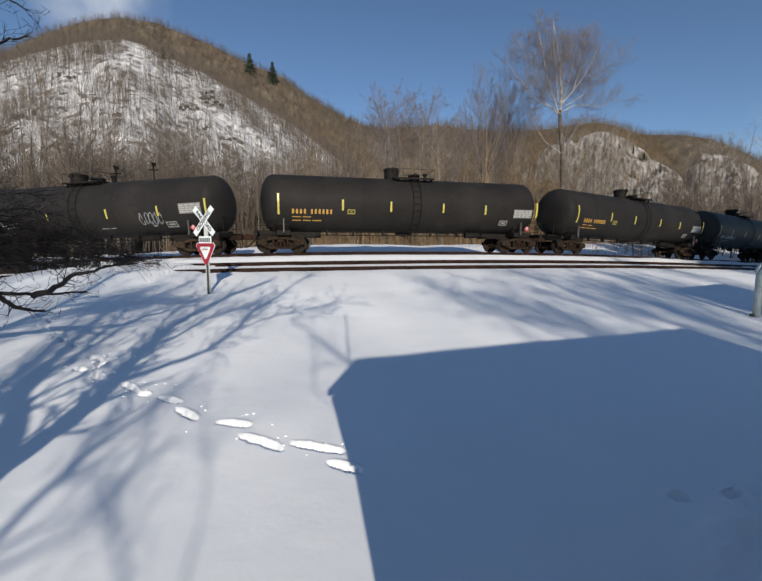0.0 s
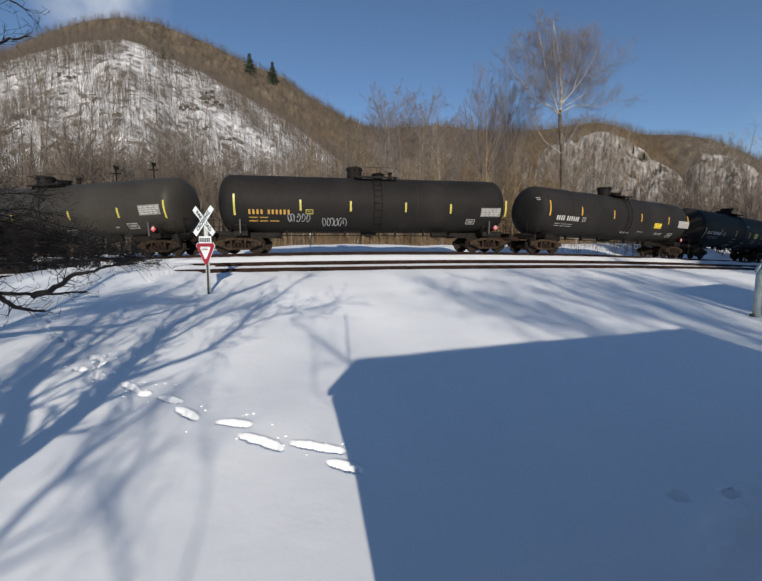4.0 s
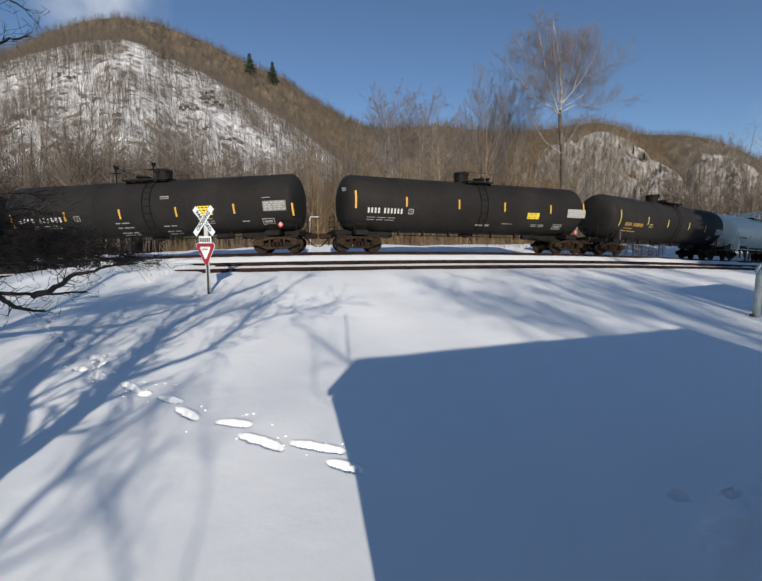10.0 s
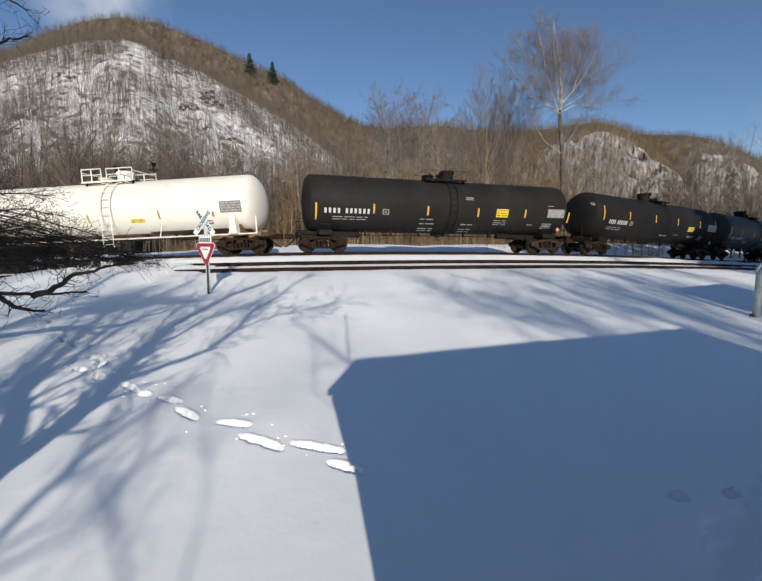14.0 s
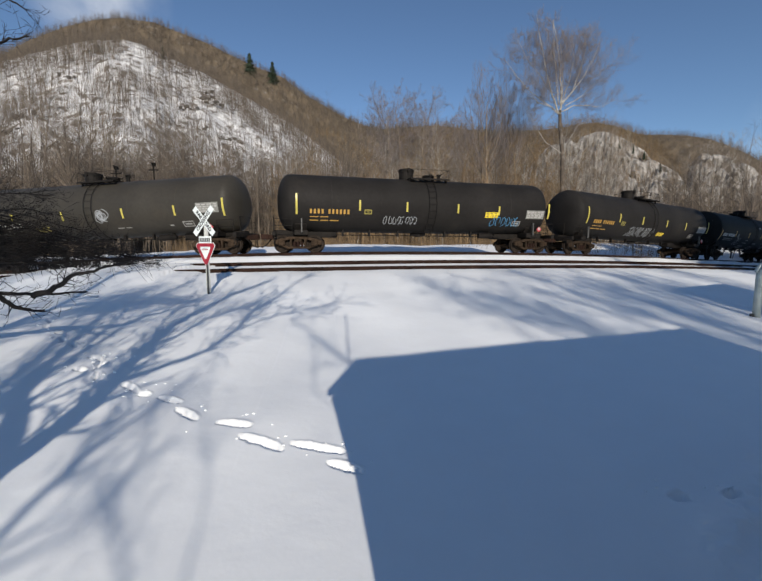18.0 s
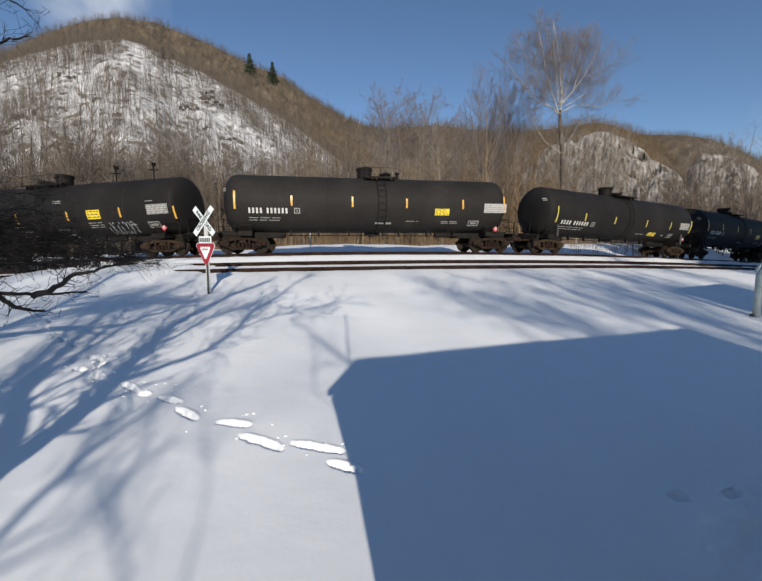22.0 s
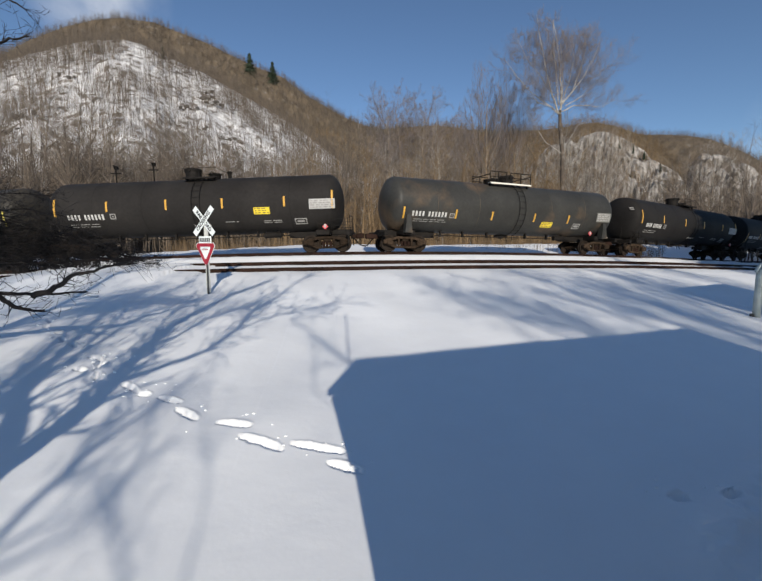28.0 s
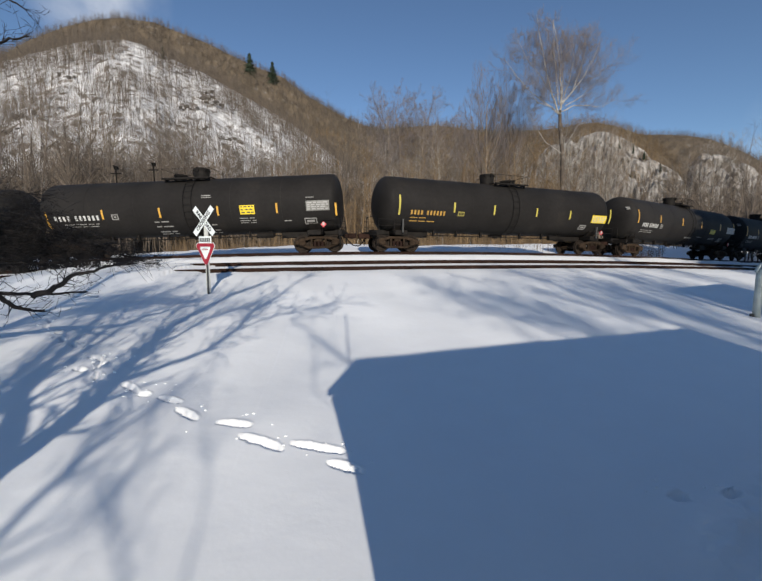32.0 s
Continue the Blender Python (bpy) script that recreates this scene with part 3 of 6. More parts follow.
def gable(name, corner, heading, length, half, eave, ridge, base, label, inset=0.1):
    """A building with a gable roof: corner is the near eave's end, heading its direction along the eave."""
    e = Vector((math.cos(heading), math.sin(heading), 0))
    b = Vector((math.sin(heading), -math.cos(heading), 0))
    m = Matrix((( e.x, b.x, 0, corner[0]), (e.y, b.y, 0, corner[1]), (0, 0, 1, 0), (0, 0, 0, 1)))
    top = tagged(new(name), label, "building")
    over = 0.4
    rise = (ridge - eave) / half
    zw = eave + over * rise - 0.12
    bm = bmesh.new()
    prof = [(over, base), (2 * half - over, base), (2 * half - over, zw), (half, ridge - 0.14), (over, zw)]
    a = [bm.verts.new(m @ Vector((inset, y, z))) for y, z in prof]
    c = [bm.verts.new(m @ Vector((length - 0.1, y, z))) for y, z in prof]
    bm.faces.new(a)
    bm.faces.new(c[::-1])
    for k in range(5):
        bm.faces.new((a[k], c[k], c[(k + 1) % 5], a[(k + 1) % 5]))
    put("wall", bm, siding, top, "pale siding")
    # unseen wedge added under the house's eave to bend its shadow's edge
    if inset > 0.15:
        bm = bmesh.new()
        tri = [(0.04, eave - 0.10), (inset + 0.02, eave - 0.05), (inset + 0.05, -0.42), (inset - 0.01, -0.42)]
        lo = [bm.verts.new(m @ Vector((x, 0.10, z))) for x, z in tri]
        hi = [bm.verts.new(m @ Vector((x, 0.42, z + 0.12))) for x, z in tri]
        bm.faces.new(lo)
        bm.faces.new(hi[::-1])
        for k in range(4):
            bm.faces.new((lo[k], lo[(k + 1) % 4], hi[(k + 1) % 4], hi[k]))
        put("eave_bracket", bm, siding, top, "boarded bracket under the eave")
    for y0, y1 in ((0, half), (2 * half, half)):
        bm = bmesh.new()
        q = [(0, y0, eave), (length, y0, eave), (length, y1, ridge), (0, y1, ridge)]
        lo = [bm.verts.new(m @ Vector((x, y, z - 0.12))) for x, y, z in q]
        hi = [bm.verts.new(m @ Vector(p)) for p in q]
        bm.faces.new(lo[::-1])
        bm.faces.new(hi)
        for k in range(4):
            bm.faces.new((lo[k], lo[(k + 1) % 4], hi[(k + 1) % 4], hi[k]))
        put("roof", bm, shingle, top, "dark shingled roof slope")
    return top


gable("house", (0.28, -0.2), radians(18.3), 10.0, 4.7, 0.69, 3.4, -3.1, "pale-sided house with a dark gable roof", 0.19)
gable("shed", (13.62, 9.55), radians(28), 4.6, 1.6, 1.2, 2.3, -3.0, "small pale shed with a gable roof")

# ---------- the tank train ----------
PITCH = 18.1
R_TANK = 1.55
TANK_Z = 2.69
HALF = 8.12
TRUCK = 6.93


def along_car(u):
    """Place along a car of a point u metres from its end on the standard drawing."""
    return (u - 8.0) * 1.015



def tank_shell(bm, half, head, square):
    """The tank barrel with dished heads; square makes the knuckle tight."""
    n = 10
    prof = [(-half + head * (1 - math.cos(math.pi / 2 * k / n)), R_TANK * math.sin(math.pi / 2 * k / n) ** (0.6 if square else 0.85)) for k in range(n + 1)]
    mid = [(x, R_TANK) for x in np.linspace(-half + head, half - head, 9)[1:-1]]
    prof = prof + mid + [(-a, r) for a, r in reversed(prof)]
    lathe(bm, prof, "X", 48)
    bmesh.ops.translate(bm, vec=(0, 0, TANK_Z), verts=bm.verts)


def patch(bm, u0, u1, z0, z1, lift=0.006, slant=0.0):
    """A thin plate laid on the side of the tank that faces the house; u from the tank's end."""
    rows = max(2, int(abs(z1 - z0) / 0.12) + 1)
    grid = []
    for l in (lift, -0.01):
        g = []
        for k in range(rows + 1):
            z = z0 + (z1 - z0) * k / rows
            w = max(-0.98, min(0.98, (z - TANK_Z) / R_TANK))
            c = math.sqrt(1 - w * w)
            off = slant * k / rows
            g.append([bm.verts.new((along_car(u) + off, -(R_TANK + l) * c, TANK_Z + (R_TANK + l) * w)) for u in (u0, u1)])
        grid.append(g)
    f, b = grid
    for k in range(rows):
        bm.faces.new((f[k][0], f[k][1], f[k + 1][1], f[k + 1][0]))
        bm.faces.new((f[k][0], f[k + 1][0], b[k + 1][0], b[k][0]))
        bm.faces.new((f[k][1], b[k][1], b[k + 1][1], f[k + 1][1]))
    bm.faces.new((f[0][0], b[0][0], b[0][1], f[0][1]))
    bm.faces.new((f[-1][0], f[-1][1], b[-1][1], b[-1][0]))


def wheel(bm):
    lathe(bm, [(-0.07, 0), (-0.07, 0.10), (-0.05, 0.12), (-0.03, 0.34), (-0.065, 0.37), (-0.065, 0.455), (0.05, 0.46), (0.065, 0.485), (0.075, 0.48), (0.075, 0.37), (0.02, 0.34), (0.03, 0.12), (0.09, 0.10), (0.09, 0)], "Y", 28)


def beam(bm, x0, z0, x1, z1, deep, thick):
    """A rectangular bar between two points of a side view."""
    d = math.hypot(x1 - x0, z1 - z0)
    m = Matrix.Translation(((x0 + x1) / 2, 0, (z0 + z1) / 2)) @ Euler((0, -math.atan2(z1 - z0, x1 - x0), 0)).to_matrix().to_4x4()
    box(bm, -d / 2 - 0.03, d / 2 + 0.03, -thick, thick, -deep / 2, deep / 2, 0.02, m)


def sideframe(bm):
    """A cast truck sideframe: arched top member, bowed bottom member, columns, and open windows between."""
    for sx in (-1, 1):
        beam(bm, sx * 1.22, 0.58, sx * 0.45, 0.77, 0.15, 0.075)
        beam(bm, sx * 0.98, 0.45, sx * 0.55, 0.27, 0.13, 0.07)
        beam(bm, sx * 0.37, 0.28, sx * 0.37, 0.76, 0.11, 0.085)
        box(bm, sx * 0.86 - 0.18, sx * 0.86 + 0.18, -0.13, 0.07, 0.36, 0.62, 0.04)
        box(bm, sx * 1.14 - 0.11, sx * 1.14 + 0.11, -0.09, 0.07, 0.42, 0.64, 0.03)
    beam(bm, -0.58, 0.26, 0.58, 0.26, 0.12, 0.09)
    beam(bm, -0.48, 0.78, 0.48, 0.78, 0.13, 0.09)


def spring(bm):
    """One coil of the group between sideframe and bolster."""
    lathe(bm, [(0.30, 0), (0.30, 0.09)] + [(0.30 + 0.035 * k, 0.09 if k % 2 else 0.075) for k in range(1, 9)] + [(0.58, 0.09), (0.58, 0)], "Z", 10)


def make_truck(car, x):
    """A two-axle truck: bolster, two sideframes with springs, two wheelsets."""
    t = shared("bolster", "truck", lambda bm: (box(bm, -0.2, 0.2, -1.05, 1.05, 0.55, 0.80, 0.04), box(bm, -0.3, 0.3, -0.3, 0.3, 0.78, 0.95, 0.03)), dirty_steel, car, m=pose(x, 0, 0))
    for y, rz in ((-1.0, 0), (1.0, 180)):
        sf = shared("sideframe", "sideframe", sideframe, dirty_steel, t, m=pose(0, y, 0, 0, 0, rz))
        for sx in (-0.2, 0.0, 0.2):
            shared("spring", "spring", spring, rust, sf, m=pose(sx, -0.03, 0))
    for ax in (-0.86, 0.86):
        shared("axle", "axle", lambda bm: tube(bm, [(0, -1.05, 0.46), (0, 1.05, 0.46)], 0.08, 10), dirty_steel, t, m=pose(ax, 0, 0))
        for y, rz in ((-0.745, 0), (0.745, 180)):
            shared("wheel", "wheel", wheel, wheel_steel, t, m=pose(ax, y, 0.46, 0, 0, rz), smooth=False)
    return t



def coupler(bm):
    box(bm, 8.3, 8.62, -0.10, 0.10, 0.72, 0.95, 0.02)
    box(bm, 8.60, 9.04, -0.16, 0.14, 0.70, 0.99, 0.04)


def air_hose(bm):
    """The brake hose that droops from the end sill to the middle of the gap."""
    tube(bm, [(8.35, -0.30, 0.82), (8.5, -0.32, 0.72), (8.68, -0.32, 0.50), (8.85, -0.28, 0.33), (9.0, -0.22, 0.28), (9.05, -0.18, 0.30)], 0.035, 6)


def stub_sill(bm):
    """The underframe at one end: sill, bolster saddle, end platform and striker."""
    box(bm, 4.9, 8.35, -0.32, 0.32, 0.84, 1.22, 0.03)
    box(bm, 6.55, 7.3, -1.28, 1.28, 0.92, 1.20, 0.04)
    box(bm, 8.22, 8.42, -1.40, 1.40, 0.88, 1.10, 0.02)
    for y in (-1, 1):
        m = Matrix.Translation((6.93, y * 0.86, 1.36)) @ Euler((radians(-38 * y), 0, 0)).to_matrix().to_4x4()
        box(bm, -0.32, 0.32, -0.08, 0.08, -0.32, 0.26, 0.02, m)


def end_rails(bm):
    """Grab irons, sill steps and the brake wheel's stand at one end."""
    for y in (-1.38, 1.38):
        tube(bm, [(8.3, y, 0.95), (8.3, y, 0.35), (8.3, y * 0.8, 0.35), (8.3, y * 0.8, 0.9)], 0.02, 5)
        tube(bm, [(7.4, y, 1.05), (7.4, y, 1.75), (8.3, y, 1.75), (8.3, y, 1.05)], 0.018, 5)
        tube(bm, [(7.4, y, 1.4), (8.3, y, 1.4)], 0.015, 5)
    tube(bm, [(8.34, -0.7, 1.0), (8.34, -0.7, 1.95), (8.34, 0.7, 1.95), (8.34, 0.7, 1.0)], 0.02, 5)


def belly(bm):
    """Bottom outlet, its skid, brake rods and brackets under the barrel."""
    lathe(bm, [(0.92, 0), (0.92, 0.16), (1.16, 0.20), (1.20, 0.32)], "Z", 14)
    box(bm, -0.45, 0.45, -0.16, 0.16, 1.02, 1.17, 0.04)
    tube(bm, [(-5.2, -0.5, 0.98), (5.2, -0.5, 0.98)], 0.025, 5)
    for x in (-4.6, -3.1, -1.4, 1.5, 3.2, 4.4):
        box(bm, x - 0.05, x + 0.05, -0.58, -0.42, 0.92, 1.30)
    lathe_m = bmesh.new()
    lathe(lathe_m, [(-0.55, 0), (-0.55, 0.16), (0.35, 0.16), (0.42, 0.08), (0.42, 0)], "X", 12)
    bmesh.ops.translate(lathe_m, vec=(4.2, -0.62, 1.02), verts=lathe_m.verts)
    me = bpy.data.meshes.new("tmp")
    lathe_m.to_mesh(me)
    lathe_m.free()
    bm.from_mesh(me)
    bpy.data.meshes.remove(me)


def make_platform(kind, paint, u0, u1, mat, car):
    """The top platform: two walkways, each with its edge bar, on crossbars and feet."""
    top = TANK_Z + R_TANK
    x0, x1 = along_car(u0), along_car(u1)
    key = round(x1 - x0, 3)
    plat = shared(("platbar", key), "top_platform", lambda bm: box(bm, 0, x1 - x0, -0.09, 0.09, top - 0.075, top - 0.022), mat, car, m=pose(x0, 0, 0))
    for y in (-0.8, 0.8):
        shared(("board", key), "walkway", lambda bm: box(bm, 0, x1 - x0, -0.22, 0.22, top - 0.05, top - 0.015, 0.006), mat, plat, m=pose(0, y, 0))
        shared(("edge", key), "edge_bar", lambda bm: box(bm, 0, x1 - x0, -0.03, 0.03, top - 0.12, top - 0.03, 0.01), mat, plat, m=pose(0, y * 1.32, 0))
        for x in (0.1, x1 - x0 - 0.1):
            shared("platfoot", "foot", lambda bm: box(bm, -0.04, 0.04, -0.04, 0.04, top - 0.5, top - 0.045), mat, plat, m=pose(x, y, 0))
    for k in range(7):
        shared("crossbar", "crossbar", lambda bm: box(bm, -0.03, 0.03, -0.8, 0.8, top - 0.066, top - 0.018), mat, plat, m=pose((x1 - x0) * k / 6, 0, 0))


def top_rails(u0, u1, thick, heavy):
    """The railing of the top platform: thin hoops on the black cars, a stout fence in two bays on the others."""
    def build(bm):
        top = TANK_Z + R_TANK
        x0, x1 = along_car(u0), along_car(u1)
        mid = x0 + (x1 - x0) * 0.44
        bays = ((x0, mid - 0.15, 0.62), (mid + 0.15, x1, 0.60)) if heavy else ((x0, x1, 0.46),)
        for y in (-0.98, 0.98):
            for a, b, h in bays:
                tube(bm, [(a, y, top - 0.05), (a, y, top + h), (b, y, top + h), (b, y, top - 0.05)], thick, 5)
                if heavy:
                    tube(bm, [(a, y, top + h * 0.5), (b, y, top + h * 0.5)], thick * 0.7, 5)
                tube(bm, [((a + b) / 2, y, top - 0.05), ((a + b) / 2, y, top + h)], thick, 5)
        for x in (x0, x1):
            tube(bm, [(x, -0.98, top + 0.46), (x, 0.98, top + 0.46)], thick, 5)
    return build


def housing(bm):
    """The valve housing: a short drum with a hinged, bolted lid."""
    lathe(bm, [(-0.15, 0.42), (0.46, 0.42), (0.47, 0.46), (0.55, 0.46), (0.59, 0.40), (0.62, 0.0)], "Z", 20)
    box(bm, -0.06, 0.06, -0.52, -0.40, 0.40, 0.60, 0.01)
    for k in range(8):
        a = k * math.pi / 4
        box(bm, 0.44 * math.cos(a) - 0.03, 0.44 * math.cos(a) + 0.03, 0.44 * math.sin(a) - 0.03, 0.44 * math.sin(a) + 0.03, 0.40, 0.50)


def manway(bm):
    lathe(bm, [(-0.15, 0.30), (0.20, 0.30), (0.21, 0.36), (0.27, 0.36), (0.31, 0.28), (0.32, 0.0)], "Z", 18)
    tube(bm, [(-0.2, -0.36, 0.2), (0, -0.42, 0.34), (0.2, -0.36, 0.2)], 0.02, 5)


def side_ladder(bm):
    """A ladder that follows the barrel's curve from the platform down."""
    for x in (-0.22, 0.22):
        pts = []
        for k in range(11):
            a = radians(72 - 15 * k)
            pts.append((x, -(R_TANK + 0.09) * math.cos(a), TANK_Z + (R_TANK + 0.09) * math.sin(a)))
        pts += [(x, pts[-1][1] - 0.1, 0.75)]
        pts = [p for p in pts if p[2] > 0.7]
        tube(bm, pts, 0.018, 5)
    for k in range(11):
        a = radians(66 - 13 * k)
        y, z = -(R_TANK + 0.09) * math.cos(a), TANK_Z + (R_TANK + 0.09) * math.sin(a)
        tube(bm, [(-0.22, y, z), (0.22, y, z)], 0.012, 5)


def bolster_bracket(bm):
    """A tapered upright that ties the tank's side to the bolster."""
    prof = [(-0.22, 1.05), (0.22, 1.05), (0.14, 1.7), (0.10, 2.05), (-0.10, 2.05), (-0.14, 1.7)]
    lo = [bm.verts.new((x, -1.60 + 0.08 * (z > 2), z)) for x, z in prof]
    hi = [bm.verts.new((x, -1.20, z)) for x, z in prof]
    bm.faces.new(lo)
    bm.faces.new(hi[::-1])
    for k in range(6):
        bm.faces.new((lo[k], lo[(k + 1) % 6], hi[(k + 1) % 6], hi[k]))


def long_ladder(bm):
    """The stout ladder of the white car, from the platform down past the side sill."""
    for x in (-0.27, 0.27):
        pts = [(x, -(R_TANK + 0.12) * math.cos(radians(72 - 12 * k)), TANK_Z + (R_TANK + 0.12) * math.sin(radians(72 - 12 * k))) for k in range(7)]
        tube(bm, pts + [(x, -1.68, 2.0), (x * 1.1, -1.66, 0.62)], 0.032, 6)
    for k in range(9):
        z = 3.95 - 0.4 * k
        w = max(-1.0, min(1.0, (z - TANK_Z) / (R_TANK + 0.12)))
        y = -(R_TANK + 0.12) * math.sqrt(1 - w * w) if z > 2.7 else -1.67
        tube(bm, [(-0.27, y, z), (0.27, y, z)], 0.024, 5)


def seam_band(bm):
    lathe(bm, [(-0.02, R_TANK - 0.004), (-0.02, R_TANK + 0.004), (0.02, R_TANK + 0.004), (0.02, R_TANK - 0.004)], "X", 48)


def lettering(u0, u1, z0, z1):
    """Ten plain bars, one a character, with a space after the fourth: the ends of each."""
    w = (u1 - u0) / 10.8
    return [(u0 + (k + (0.8 if k > 3 else 0)) * w, u0 + (k + (0.8 if k > 3 else 0) + 0.52) * w, z0 + 0.03, z1 - 0.03) for k in range(10)]


def print_lines(u0, u1, rows):
    def build(bm):
        g = random.Random(int(u0 * 100))
        for z, h in rows:
            a = u0
            while a < u1 - 0.1:
                b = min(u1, a + g.uniform(0.25, 0.6))
                patch(bm, a, b, z, z + h * 0.65)
                a = b + 0.1
    return build


def frame_box(u0, u1, z0, z1):
    def build(bm):
        t = 0.045
        for q in ((u0, u1, z0, z0 + t), (u0, u1, z1 - t, z1), (u0, u0 + t, z0, z1), (u1 - t, u1, z0, z1)):
            patch(bm, *q)
        patch(bm, u0 + 0.12, u1 - 0.12, z0 + 0.1, z1 - 0.1)
    return build


def panel_print(u0, u1, z0, z1):
    """Rows of short stencilled figures on a data panel."""
    def build(bm):
        g = random.Random(int(u1 * 70))
        for k in range(4):
            z, a = z1 - 0.07 - k * (z1 - z0 - 0.08) / 4, u0 + 0.06
            while a < u1 - 0.14:
                b = min(u1 - 0.06, a + g.uniform(0.10, 0.26))
                patch(bm, a, b, z - 0.055, z, 0.009)
                a = b + g.uniform(0.04, 0.09)
    return build


def label_print(u0, u1, z0, z1):
    """Rows of small dark print on a warning label."""
    def build(bm):
        g = random.Random(int(u0 * 90))
        for k in range(3):
            a, z = u0 + 0.06, z1 - (z1 - z0) * (k + 0.75) / 3.2
            while a < u1 - 0.12:
                b = min(u1 - 0.05, a + g.uniform(0.06, 0.2))
                patch(bm, a, b, z, z + (z1 - z0) * 0.13, 0.009)
                a = b + g.uniform(0.04, 0.12)
    return build


def head_stencil(half, shift):
    """Two short lines of print high on the tank's end."""
    def build(bm):
        m = Matrix.Translation((shift - half + 0.27, -1.06, TANK_Z + 0.62)) @ Vector((-0.62, -0.68, 0.40)).to_track_quat("Z", "Y").to_matrix().to_4x4()
        for v, w in ((0.06, 0.24), (-0.06, 0.17)):
            box(bm, -w, w, v - 0.028, v + 0.028, -0.03, 0.035, 0.0, m)
    return build


def diamond(u, z, r):
    def build(bm):
        for lift, q in ((0.03, r),):
            w = (z - TANK_Z) / R_TANK
            a = math.asin(max(-0.98, min(0.98, w)))
            c = Vector((along_car(u), -1.42, z))
            face = [c + Vector((dx * q, 0, dz * q)) for dx, dz in ((0, -1), (1, 0), (0, 1), (-1, 0))]
            lo = [bm.verts.new(p) for p in face]
            hi = [bm.verts.new(p + Vector((0, 0.03, 0))) for p in face]
            bm.faces.new(lo)
            bm.faces.new(hi[::-1])
            for k in range(4):
                bm.faces.new((lo[k], hi[k], hi[(k + 1) % 4], lo[(k + 1) % 4]))
    return build


def scrawl(u, z, w, h, seed, loops):
    """A sprayed tag: looping ribbons that lie on the barrel."""
    def build(bm):
        g = random.Random(seed)
        for k in range(loops):
            cu = u + w * (k + 0.5) / loops
            pts = []
            a0, fl = g.uniform(0, 6.28), g.choice((-1, 1))
            for i in range(12):
                t = i / 11 * g.uniform(4.0, 5.5)
                pts.append((cu + w / loops * 0.62 * math.cos(a0 + fl * t) * (0.6 + 0.4 * math.sin(t)), z + h / 2 * math.sin(a0 + fl * t * 1.15)))
            for (ua, za), (ub, zb) in zip(pts, pts[1:]):
                d = math.hypot(ub - ua, zb - za) or 1
                nx, nz = -(zb - za) / d * 0.019, (ub - ua) / d * 0.019
                quad = []
                for uu, zz in ((ua + nx, za + nz), (ub + nx, zb + nz), (ub - nx, zb - nz), (ua - nx, za - nz)):
                    s = max(-0.98, min(0.98, (zz - TANK_Z) / R_TANK))
                    quad.append(bm.verts.new((along_car(uu), -(R_TANK + 0.008) * math.sqrt(1 - s * s), TANK_Z + (R_TANK + 0.008) * s)))
                bm.faces.new(quad)
    return build


def burst(u, z, w, h, seed, loops):
    """A round sprayed tangle: crossing rings about one middle."""
    def build(bm):
        g = random.Random(seed)
        for k in range(loops):
            scrawl(u + g.uniform(-0.12, 0.12), z + g.uniform(-0.1, 0.1), w * g.uniform(0.5, 1.0), h * g.uniform(0.5, 1.0), seed * 31 + k, 1)(bm)
    return build


